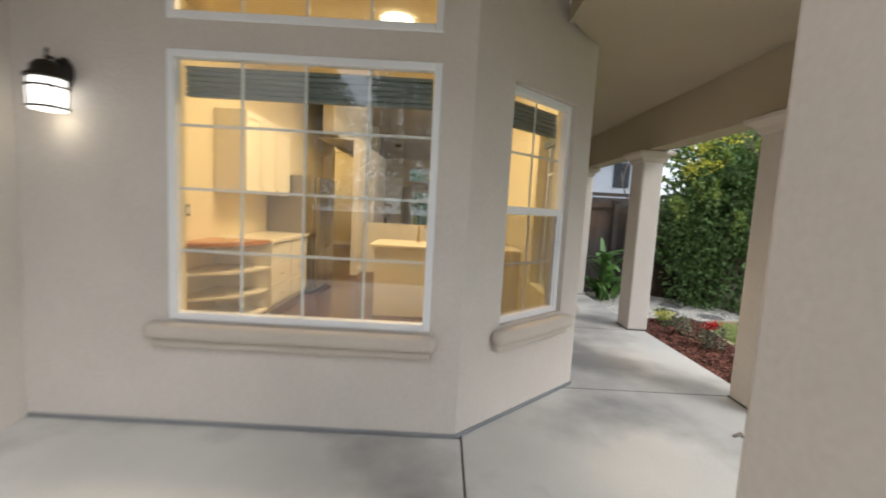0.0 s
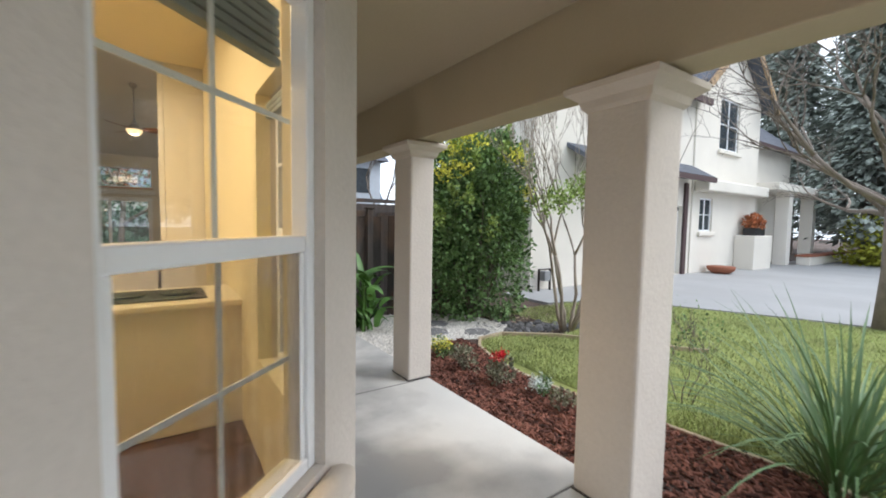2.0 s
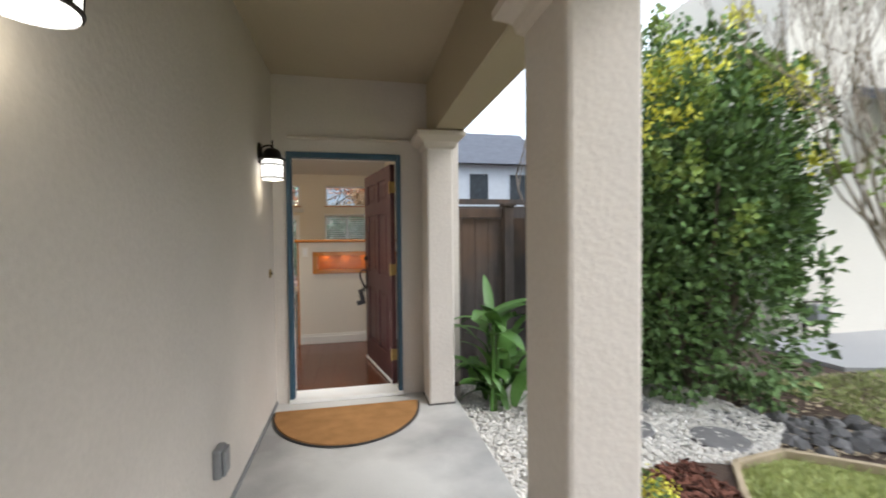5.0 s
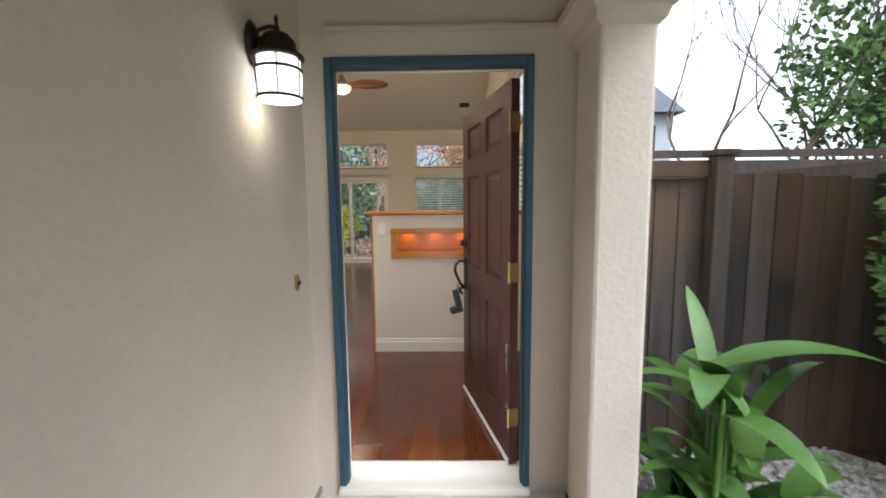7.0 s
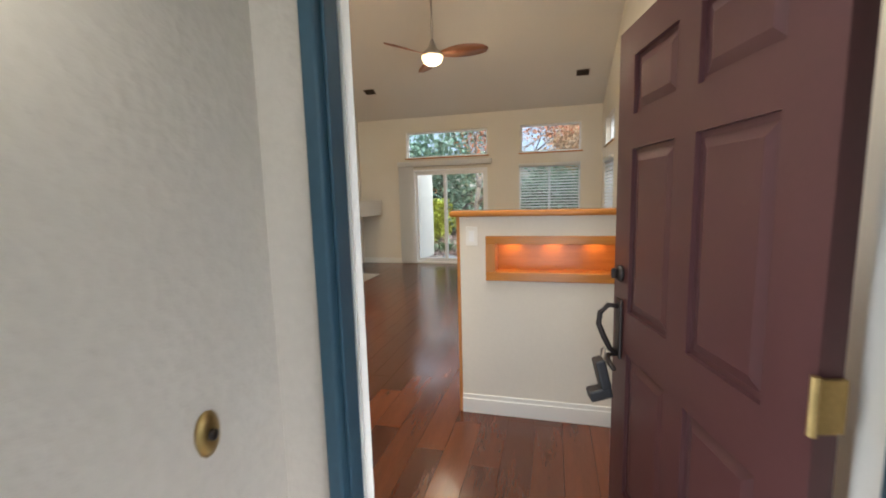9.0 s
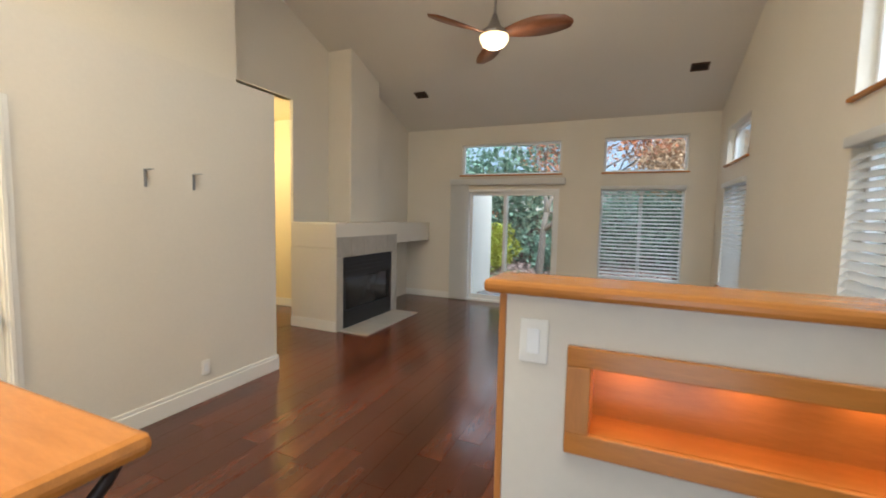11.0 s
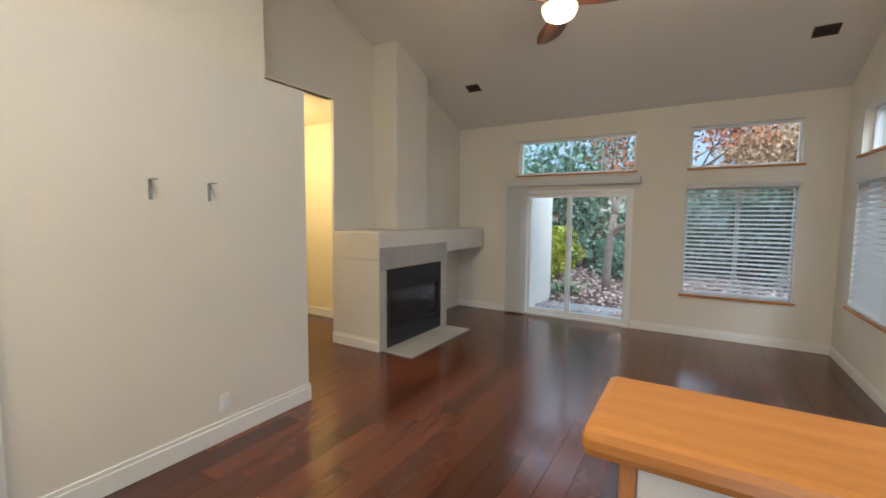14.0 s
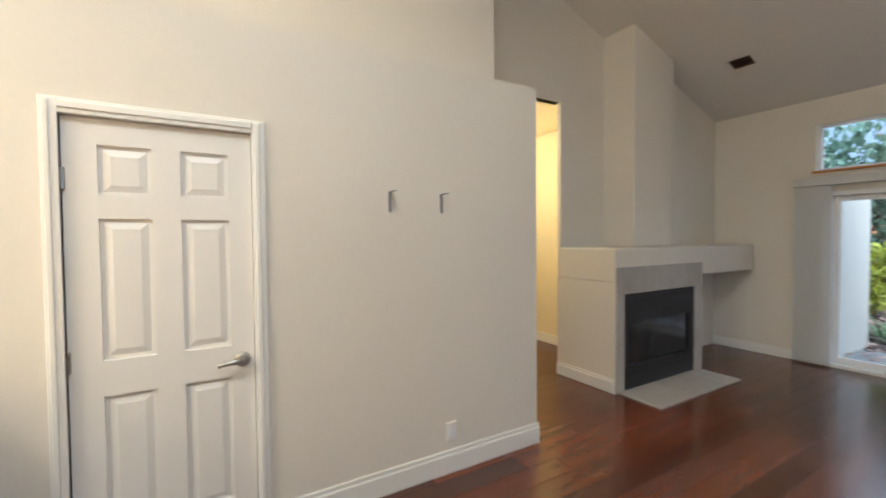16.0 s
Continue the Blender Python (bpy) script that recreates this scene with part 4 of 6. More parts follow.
for k in range(5):
    part("tile", box(FX + 0.013, -1.27, 12.715 + k * 0.28, 12.715 + k * 0.28 + 0.277, ZF + 0.001, ZF + 0.016, 0.002), TILE, fp)
fb = thing("firebox", "black metal gas firebox with glass front", "fireplace")
part("surround", slab(1.21, 0.04, 0.975, -0.02, 0.02, [(0.06, 1.15, 0.27, 0.70)]), BLACK, fb).matrix_world = pose(FX - 0.012, 12.815, 0, 0, 0, 90)
part("back", box(FX - 0.40, FX - 0.36, 12.82, 14.02, 0.03, 0.97), BLACK, fb)
part("glass", box(FX - 0.03, FX - 0.024, 12.87, 13.97, 0.26, 0.71), FIREGLASS, fb)
for z in (0.16, 0.215, 0.76, 0.815, 0.87):
    part("louver", box(FX + 0.009, FX + 0.016, 12.83, 14.01, z, z + 0.035, 0.003), BLACK, fb)
part("log", tube([(FX - 0.2, 13.0, 0.36), (FX - 0.18, 13.5, 0.42), (FX - 0.22, 13.85, 0.38)], 0.05, 8), BARK, fb)
ob = thing("thermostat_cover", "small blank wall plate on the chimney breast", "wall plate")
part("plate", box(-2.009, -2.003, 13.62, 13.86, 1.62, 1.66, 0.001), PAINT, ob)

# half wall with its oak cap and lit niche
HX, HY = 1.315, 9.545
NI = (1.541, 2.49, 0.99, 1.165)
wall("half_wall_face", (HX, HY), (XR, HY), 0.0, 1.337, 0.0, 0.02, PAINT, "pale face of the entry half wall", [(NI[0] - HX - 0.0155, NI[1] - HX + 0.0155, NI[2] - 0.0155, NI[3] + 0.0155)])
structure("half_wall_core", box(HX, XR, HY + 0.132, HY + 0.147, 0, 1.337), PAINT, "pale rear face of the entry half wall")
structure("half_wall_fill", box(HX, NI[0] - 0.02, HY + 0.02, HY + 0.132, 0, 1.337), PAINT, "inside of the entry half wall")
baseboard("baseboard_half_wall", (HX, HY), (XR, HY), 0.13, -1)
structure("half_wall_cap", box(1.255, XR - 0.002, HY - 0.035, HY + 0.165, 1.338, 1.375, 0.013), OAK, "orange varnished oak cap on the half wall")
structure("half_wall_end_trim", box(HX - 0.02, HX - 0.001, HY - 0.004, HY + 0.15, ZF, 1.337, 0.003), OAK_V, "orange oak end board of the half wall")
niche = thing("lit_niche", "orange oak display niche lit from above", "niche")
part("niche_back", box(NI[0], NI[1], HY + 0.115, HY + 0.13, NI[2], NI[3]), OAK, niche)
part("niche_floor", box(NI[0], NI[1], HY + 0.001, HY + 0.115, NI[2] - 0.015, NI[2]), OAK, niche)
part("niche_top", box(NI[0], NI[1], HY + 0.001, HY + 0.115, NI[3], NI[3] + 0.015), OAK, niche)
for x0, x1 in ((NI[0] - 0.015, NI[0]), (NI[1], NI[1] + 0.015)):
    part("niche_side", box(x0, x1, HY + 0.001, HY + 0.115, NI[2], NI[3]), OAK_V, niche)
for x0, x1, z0, z1 in ((1.482, 2.552, NI[3], 1.216), (1.482, 2.552, 0.933, NI[2]), (1.482, NI[0], NI[2], NI[3]), (NI[1], 2.552, NI[2], NI[3])):
    part("niche_frame", box(x0, x1, HY - 0.018, HY - 0.0005, z0, z1, 0.003), OAK if x1 - x0 > 0.3 else OAK_V, niche)
wall_plate(pose(1.392, HY - 0.001, 1.215), 0.075, 0.12, 1, "white rocker switch on the half wall", "switch")

# entry side wall with switches, kitchen bar counter with its bracket
structure("wall_entry_side", box(0.74, 0.80, 7.83, 8.705, 0.0, 5.0, 0.01), PAINT, "pale end of the entry side wall")
ob = thing("wall_switch", "white switch plate with three toggles by the entry", "switch")
part("plate", box(0.8005, 0.807, 8.59, 8.682, 1.085, 1.205, 0.003), WHITE, ob)
for k in range(3):
    part("toggle", box(0.807, 0.822, 8.606 + k * 0.027, 8.613 + k * 0.027, 1.128, 1.152, 0.002), VINYL, ob)
bar = thing("bar_counter", "orange oak breakfast bar top on iron bracket", "counter")
part("bar_top", box(0.0, 0.735, 8.455, 8.965, 1.04, 1.088, 0.02), OAK, bar)
part("bracket", tube([(0.68, 8.93, 1.042), (0.68, 8.90, 1.00), (0.675, 8.82, 0.92), (0.67, 8.70, 0.83), (0.665, 8.455, 0.70)], 0.013, 8), BRONZE, bar, smooth=True)
structure("wall_bar", box(-1.4, 0.70, 8.35, 8.45, 0.0, 1.038), PAINT, "pale half wall under the breakfast bar")

# ---- back windows, slider and blinds ----
def fixed_window(name, m, w, h, label, sill=True, mull=0):
    ob = tagged(new(name), label, "", "", "structure")
    ob.matrix_world = m
    f = 0.03
    for x0, x1, z0, z1 in [(0, f, 0, h), (w - f, w, 0, h), (f, w - f, 0, f), (f, w - f, h - f, h)] + ([(w / 2 - 0.025, w / 2 + 0.025, f, h - f)] if mull else []):
        part("frame_bar", box(x0, x1, 0.08, 0.14, z0, z1, 0.004), VINYL, ob)
    g = part("pane", box(f - 0.005, w - f + 0.005, 0.108, 0.112, f - 0.005, h - f + 0.005), GLASS_IN, ob)
    g.visible_shadow = False
    if sill:
        part("window_stool", box(-0.03, w + 0.03, -0.03, 0.075, -0.028, -0.002, 0.006), OAK, ob, "orange oak window stool")
    return ob


def blind(m, w, h, tilt, label, slat=0.056, pitch=0.056, deep=0.03):
    ob = thing("window_blind", label, "blind", "", m)
    part("headrail", box(-0.015, w + 0.015, deep - 0.05, deep + 0.035, h - 0.06, h, 0.005), BLIND, ob)
    part("bottom_rail", box(0.005, w - 0.005, deep - 0.022, deep + 0.022, 0.004, 0.022, 0.004), BLIND, ob)
    proto = box(0.008, w - 0.008, -slat / 2, slat / 2, -0.002, 0.002)
    proto.transform(Matrix.Rotation(radians(tilt), 4, 'X'))
    first = None
    z = 0.045
    while z < h - 0.07:
        if first is None:
            first = part("slat", proto, BLIND, ob)
            s = first
        else:
            s = first.copy()
            scene.collection.objects.link(s)
        s.location = (0, deep, z)
        z += pitch
    for x in (0.12, w - 0.12):
        part("ladder_cord", tube([(x, deep - 0.026, 0.02), (x, deep - 0.026, h - 0.05)], 0.0015, 4), BLIND, ob)
    return ob


fixed_window("window_5", pose(T1[0], YB, T1[2]), T1[1] - T1[0], T1[3] - T1[2], "high fixed window above the slider")
fixed_window("window_6", pose(T2[0], YB, T2[2]), T2[1] - T2[0], T2[3] - T2[2], "high fixed window above the back window")
fixed_window("window_7", pose(BW[0], YB, BW[2]), BW[1] - BW[0], BW[3] - BW[2], "white sliding window behind open blinds", True, 1)
blind(pose(BW[0] + 0.01, YB - 0.03, BW[2] + 0.005), BW[1] - BW[0] - 0.02, BW[3] - BW[2] + 0.03, 20, "white slatted blind with open slats on the back wall")
for k, (a, b, c, d) in enumerate(RW):
    fixed_window("window_%d" % (8 + k), pose(XR, b, c, 0, 0, -90), b - a, d - c, "side wall window with oak stool", True)
    if c < 1:
        blind(pose(XR - 0.02, b - 0.01, c + 0.005, 0, 0, -90), b - a - 0.02, d - c, 48, "white slatted blind with half-closed slats on the side wall")

slider = tagged(new("slider_1"), "white sliding glass patio door, closed", "", "", "structure")
slider.matrix_world = pose(SL[0], YB, SL[2])
sw, sh = SL[1] - SL[0], SL[3] - SL[2]
for x0, x1, z0, z1, y0, y1 in [(0, 0.05, 0, sh, 0.0, 0.13), (sw - 0.05, sw, 0, sh, 0.0, 0.13), (0.05, sw - 0.05, 0, 0.035, 0.0, 0.13), (0.05, sw - 0.05, sh - 0.05, sh, 0.0, 0.13)]:
    part("frame_bar", box(x0, x1, y0, y1, z0, z1, 0.004), VINYL, slider)
for a, b, y in ((0.05, sw * 0.46, 0.085), (sw * 0.42, sw - 0.05, 0.035)):
    for x0, x1, z0, z1 in ((a, a + 0.05, 0.036, sh - 0.051), (b - 0.05, b, 0.036, sh - 0.051), (a + 0.05, b - 0.05, 0.036, 0.11), (a + 0.05, b - 0.05, sh - 0.11, sh - 0.051)):
        part("sash_bar", box(x0, x1, y, y + 0.035, z0, z1, 0.004), VINYL, slider)
    g = part("pane", box(a + 0.045, b - 0.045, y + 0.015, y + 0.019, 0.1, sh - 0.1), GLASS_IN, slider)
    g.visible_shadow = False
part("pull_handle", box(sw - 0.092, sw - 0.066, 0.01, 0.034, 0.90, 1.12, 0.005), BLIND, slider)
vb = thing("vertical_blind", "white vertical blind drawn aside at the slider", "blind")
part("valance", box(-1.30, 0.69, YB - 0.11, YB - 0.002, 2.10, 2.20, 0.006), BLIND, vb)
for k in range(13):
    part("vane", merge(bmesh.new(), box(-0.044, 0.044, -0.001, 0.001, 0.06, 2.10), pose(-1.255 + k * 0.021, YB - 0.055, 0, 0, 0, 38)), BLIND, vb)

# ---- ceiling fan and vents ----
FXC, FYC, FZC = 0.355, 12.44, 3.25
zc = roof_z(FYC)
fan = thing("ceiling_fan", "three-blade wooden ceiling fan with lit bowl", "ceiling fan")
part("canopy", lathe([(0.075, zc + 0.03), (0.075, zc - 0.03), (0.03, zc - 0.08), (0.015, zc - 0.085)], 20, (FXC, FYC, 0)), NICKEL, fan, smooth=True)
part("rod", tube([(FXC, FYC, zc - 0.07), (FXC, FYC, FZC + 0.2)], 0.014, 10), NICKEL, fan, smooth=True)
part("motor", lathe([(0.02, 0.24), (0.035, 0.19), (0.07, 0.12), (0.13, 0.075), (0.145, 0.05), (0.14, 0.03)], 24, (FXC, FYC, FZC)), NICKEL, fan, smooth=True)
part("light_bowl", lathe([(0.14, 0.03), (0.138, 0.0), (0.115, -0.045), (0.06, -0.075), (0.01, -0.082)], 24, (FXC, FYC, FZC)), FAN_GLOW, fan, "glowing frosted glass bowl", True)
fan.children[-1].visible_shadow = False


def fan_blade(angle):
    bm = bmesh.new()
    rows = []
    for k in range(15):
        u = k / 14
        x = 0.10 + 0.64 * u
        w = 0.035 + 0.095 * math.sin(math.pi * min(u * 0.80 + 0.05, 1)) ** 1.1
        if u > 0.9:
            w *= math.sqrt(max(0.0, 1 - ((u - 0.9) / 0.105) ** 2))
        tilt = -0.36 * (1 - 0.3 * u)
        rows.append([bm.verts.new((x, s * w * math.cos(tilt) + 0.05 * u * u, s * w * math.sin(tilt) + 0.045 + dz)) for s, dz in ((-1, 0), (0, 0.008), (1, 0), (0, -0.006))])
    for a, b in zip(rows, rows[1:]):
        for i in range(4):
            bm.faces.new((a[i], a[(i + 1) % 4], b[(i + 1) % 4], b[i]))
    bm.faces.new(rows[0][::-1])
    bm.faces.new(rows[-1])
    bmesh.ops.recalc_face_normals(bm, faces=bm.faces[:])
    bm.transform(pose(FXC, FYC, FZC, 0, 0, angle))
    return bm


for a in (112, 232, 352):
    part("blade", fan_blade(a), FANWOOD, fan, "", True)

slope = -math.degrees(math.atan(KS))
for x, y in ((-1.457, 14.48), (2.355, 14.51)):
    v = thing("ceiling_vent", "small brown register in the sloped ceiling", "vent", "ceiling vents", pose(x, y, roof_z(y) - 0.004, slope))
    part("rim", slab(0.20, -0.075, 0.075, -0.008, 0.0, [(0.015, 0.185, -0.06, 0.06)]), VENT, v).matrix_basis = pose(-0.1, 0, 0, 90)
    for k in range(6):
        part("louver", merge(bmesh.new(), box(-0.085, 0.085, -0.008, 0.008, -0.001, 0.001), pose(0, -0.05 + k * 0.02, -0.002, 35)), VENT, v)
    part("duct", box(-0.086, 0.086, -0.061, 0.061, 0.0005, 0.002), BLACK, v)
sm = thing("wall_vent_grille", "slim dark grille under the hall header", "vent")
part("grille", box(-2.47, -2.41, 11.42, 11.75, 2.99, 2.999), VENT, sm)

# ---- kitchen ----
structure("wall_kitchen_left", box(-2.50, -2.42, 2.56, 9.0, 0.0, 3.9), CREAM, "cream kitchen side wall")
structure("ceiling_kitchen", prism([(-2.5, 2.5), (0.36, 2.5), (1.28, 3.38), (1.28, 7.7), (-2.5, 7.7)], 3.3, 3.4), CREAM, "cream kitchen ceiling")
structure("floor_kitchen", prism([(-2.5, 2.5), (0.36, 2.5), (1.28, 3.38), (1.28, 7.66), (-2.5, 7.66)], -0.1, ZF - 0.002), PLANK, "dark reddish wood kitchen floor")


def drawer_unit(y0, y1, drawers):
    ob = thing("base_cabinet", "cream-white base cabinet with drawers under a counter", "cabinet", "kitchen base cabinets")
    part("body", box(-2.41, -1.79, y0, y1 - 0.002, ZF + 0.09, 0.888), CABINET, ob)
    part("plinth", box(-2.41, -1.84, y0, y1 - 0.002, ZF, ZF + 0.09), CABINET, ob)
    zs = [0.13, 0.36, 0.62, 0.88] if drawers else [0.13, 0.68, 0.88]
    for a, b in zip(zs, zs[1:]):
        d = part("drawer_front", box(-1.789, -1.77, y0 + 0.01, y1 - 0.012, a + 0.006, b - 0.006, 0.005), CABINET, ob)
        part("pull", tube([(-1.768, (y0 + y1) / 2 - 0.05, (a + b) / 2), (-1.745, (y0 + y1) / 2, (a + b) / 2), (-1.768, (y0 + y1) / 2 + 0.05, (a + b) / 2)], 0.006, 6), BRASS, d)
    return ob


for y0, y1, dr in ((4.80, 5.45, True), (5.45, 6.08, True)):
    drawer_unit(y0, y1, dr)
solid("worktop", box(-2.415, -1.745, 4.78, 6.10, 0.89, 0.932, 0.008), COUNTER, "cream kitchen worktop on white cabinets", "worktop")
sh_ob = thing("corner_shelf_unit", "rounded open white end shelf with wood top", "shelf")
quarter = [(-2.41, 4.775)] + [(-2.41 + 0.62 * math.cos(a), 4.775 - 0.75 * math.sin(a)) for a in [math.pi / 2 * k / 10 for k in range(11)]]
for z0, z1, mt in ((ZF + 0.07, ZF + 0.10, CABINET), (0.34, 0.365, CABINET), (0.60, 0.625, CABINET), (0.895, 0.935, OAK)):
    part("shelf_board", prism(quarter, z0, z1), mt, sh_ob)
part("shelf_back", box(-2.41, -1.80, 4.76, 4.774, ZF, 0.894), CABINET, sh_ob)
for y0, y1 in ((4.75, 5.2), (5.2, 5.65), (5.65, 6.1)):
    ob = thing("wall_cabinet", "cream-white upper kitchen cabinet", "cabinet", "kitchen wall cabinets")
    part("body", box(-2.415, -2.07, y0, y1 - 0.002, 1.46, 2.40), CABINET, ob)
    d = part("cabinet_door", slab(y1 - y0 - 0.012, 1.465, 2.395, -0.02, 0.0, [(0.07, y1 - y0 - 0.082, 1.54, 2.32)]), CABINET, ob)
    d.data.transform(pose(-2.069, y0 + 0.005, 0, 0, 0, 90) )
    part("door_panel", box(-2.068, -2.060, y0 + 0.07, y1 - 0.075, 1.53, 2.33, 0.003), CABINET, ob)
    part("knob", lathe([(0.012, 0), (0.014, 0.01), (0.008, 0.02)], 10, (-2.049, y1 - 0.05, 1.52), pose(0, 0, 0, 0, 90)), BRASS, ob)
fr = thing("refrigerator", "tall stainless steel refrigerator", "refrigerator")
part("body", box(-2.41, -1.70, 6.16, 7.02, ZF + 0.02, 1.78, 0.012), STEEL, fr)
for y0, y1 in ((6.165, 6.55), (6.56, 7.015)):
    d = part("door", box(-1.698, -1.63, y0, y1, ZF + 0.06, 1.77, 0.014), STEEL, fr)
    yy = y1 - 0.05 if y0 < 6.3 else y0 + 0.05
    part("handle", tube([(-1.63, yy, 0.7), (-1.585, yy, 0.74), (-1.585, yy, 1.5), (-1.63, yy, 1.54)], 0.012, 8), STEEL, d)
isl = thing("kitchen_island", "cream kitchen island with cream top", "kitchen island")
part("body", box(-0.60, 1.27, 5.05, 5.75, ZF + 0.001, 0.888, 0.004), CABINET, isl)
part("top", box(-0.66, 1.275, 5.00, 5.80, 0.89, 0.935, 0.01), COUNTER, isl)
fa = thing("kitchen_faucet", "small brass tap on the island", "tap")
part("base", lathe([(0.028, 0.937), (0.026, 0.95), (0.016, 0.97)], 14, (-0.1, 5.6, 0)), BRASS, fa, smooth=True)
part("spout", tube([(-0.1, 5.6, 0.965), (-0.1, 5.6, 1.13), (-0.08, 5.6, 1.17), (-0.02, 5.6, 1.165), (0.0, 5.6, 1.12)], 0.011, 8), BRASS, fa, smooth=True)
ck = thing("cooktop", "black gas cooktop by the bay window", "cooktop")
part("glass_top", box(0.35, 1.0, 5.15, 5.65, 0.937, 0.945, 0.003), BLACK, ck)
for x in (0.52, 0.83):
    part("grate", lathe([(0.11, 0.946), (0.115, 0.955), (0.10, 0.962)], 16, (x, 5.4, 0)), BLACK, ck)
solid("ceiling_disc_light", lathe([(0.16, 3.299), (0.16, 3.27), (0.12, 3.25)], 20, (-0.35, 4.4, 0)), BULB_GLOW, "lit round kitchen ceiling light", "ceiling light", smooth=True)
solid("ceiling_disc_light", lathe([(0.10, 3.299), (0.10, 3.28), (0.07, 3.27)], 20, (-0.4, 6.6, 0)), BULB_GLOW, "small lit recessed kitchen light", "ceiling light", smooth=True)
wall_plate(pose(-2.418, 4.25, 1.25, 0, 0, 90), 0.075, 0.12, 1, "brown switch plate on the cream kitchen wall", "switch").children[0].data.materials[0] = BRONZE

# ---- planting ----
def shrub(name, label, category, centre, radii, count, size, mat, base_z, seed, extra=None, lobes=9):
    """A crown of leaves gathered in uneven lobes round a few stems."""
    rng = random.Random(seed)
    ob = thing(name, label, category)
    cx, cy, cz = centre
    rx, ry, rz = radii
    knots = []
    for k in range(lobes):
        a, h = rng.uniform(0, 2 * math.pi), rng.uniform(-0.8, 0.85)
        rr = math.sqrt(max(0.05, 1 - h * h)) * rng.uniform(0.35, 0.75)
        knots.append((cx + rx * rr * math.cos(a), cy + ry * rr * math.sin(a), cz + rz * h * 0.8, rng.uniform(0.35, 0.6)))
    bm = bmesh.new()
    for kx, ky, kz, _ in knots:
        tube([(cx + (kx - cx) * 0.1, cy + (ky - cy) * 0.1, base_z - 0.05), (cx + (kx - cx) * 0.5, cy + (ky - cy) * 0.5, (base_z + kz) / 2), (kx, ky, kz)], [0.025 * rz, 0.018 * rz, 0.006], 5, bm)
    part("stem", bm, BARK, ob)

    def spot(r, spike=1.0):
        kx, ky, kz, s = r.choice(knots)
        d = Vector((r.gauss(0, 1), r.gauss(0, 1), r.gauss(0, 1))).normalized()
        k = r.uniform(0.55, 1.0) ** 0.5 * spike
        p = Vector((kx + d.x * rx * s * k, ky + d.y * ry * s * k, kz + d.z * rz * s * k))
        p.z = max(p.z, base_z + 0.03)
        return Matrix.Translation(p) @ Vector((d.x, d.y, d.z + 0.5)).to_track_quat('X', 'Z').to_matrix().to_4x4() @ pose(0, 0, 0, r.uniform(-70, 70), r.uniform(-50, 50), r.uniform(-50, 50)) @ Matrix.Scale(r.uniform(0.6, 1.2) * size, 4)
    crown = scatter("foliage", count, spot, LEAF_SHAPE, mat, "", "", seed=seed)
    crown.parent = ob
    if extra:
        emat, clumps, ename, zmin = extra

        def bloom(r):
            c = clumps[r.randrange(len(clumps))]
            g = lambda s: r.gauss(0, s)
            return Matrix.Translation((c[0] + g(c[3]), c[1] + g(c[3]), c[2] + g(c[3] * 0.8))) @ pose(0, 0, 0, r.uniform(0, 360), r.uniform(0, 360), r.uniform(0, 360)) @ Matrix.Scale(size * r.uniform(0.4, 0.8), 4)
        fl = scatter(ename, zmin, bloom, LEAF_SHAPE, emat, "", "", seed=seed + 1)
        fl.parent = ob
    return ob


rb = random.Random(12)
clumps = []
for k in range(10):
    a = rb.uniform(-2.9, 0.2)
    h = rb.uniform(1.9, 3.0)
    r = 0.95 * (1 - ((h - 1.6) / 2.2) ** 2) ** 0.5
    clumps.append((5.35 + 1.0 * r * math.cos(a), 7.45 + 0.78 * r * math.sin(a), h, 0.08))
clumps.append((5.5, 7.2, 3.38, 0.07))
shrub("flowering_bush", "tall dense green bush with yellow blossom near its top", "bush", (5.35, 7.45, 1.45), (1.08, 0.78, 1.74), 24000, 0.088, LEAF, ZG, 21, (YELLOW, clumps, "blossom", 1250), lobes=34)
bush = bpy.data.objects["flowering_bush"]


def sprig_spot(g):
    k = g.randrange(26)
    r = random.Random(300 + k)
    a, h = r.uniform(0, 6.28), r.uniform(1.2, 3.05)
    w = 0.98 * math.sqrt(max(0.08, 1 - ((h - 1.45) / 1.85) ** 2))
    u = g.random()
    lean = Vector((math.cos(a), math.sin(a), r.uniform(0.9, 2.2))).normalized() * r.uniform(0.25, 0.5)
    p = Vector((5.35 + 1.0 * w * math.cos(a), 7.45 + 0.72 * w * math.sin(a), h)) + lean * u
    j = 0.055 * (1.1 - u)
    return Matrix.Translation(p + Vector((g.gauss(0, j), g.gauss(0, j), g.gauss(0, j)))) @ pose(0, 0, 0, g.uniform(0, 360), g.uniform(-70, 20), g.uniform(0, 360)) @ Matrix.Scale(g.uniform(0.05, 0.09), 4)


scatter("young_shoot", 2200, sprig_spot, LEAF_SHAPE, NEW_LEAF, "", "", seed=28).parent = bush
shrub("yellow_flower", "small yellow flowering plant in mulch", "flower", (3.5, 5.86, 0.02), (0.15, 0.15, 0.11), 350, 0.035, LEAF, ZG, 22, (YELLOW, [(3.5 + 0.09 * math.cos(a), 5.86 + 0.09 * math.sin(a), 0.05, 0.035) for a in range(6)], "blossom", 420), lobes=5)
shrub("red_flower", "low shrub with red blossom in mulch", "flower", (3.50, 4.82, 0.02), (0.17, 0.17, 0.16), 480, 0.042, GREY_LEAF, ZG, 23, (RED, [(3.48, 4.83, 0.18, 0.026), (3.53, 4.81, 0.19, 0.026)], "blossom", 260), lobes=6)
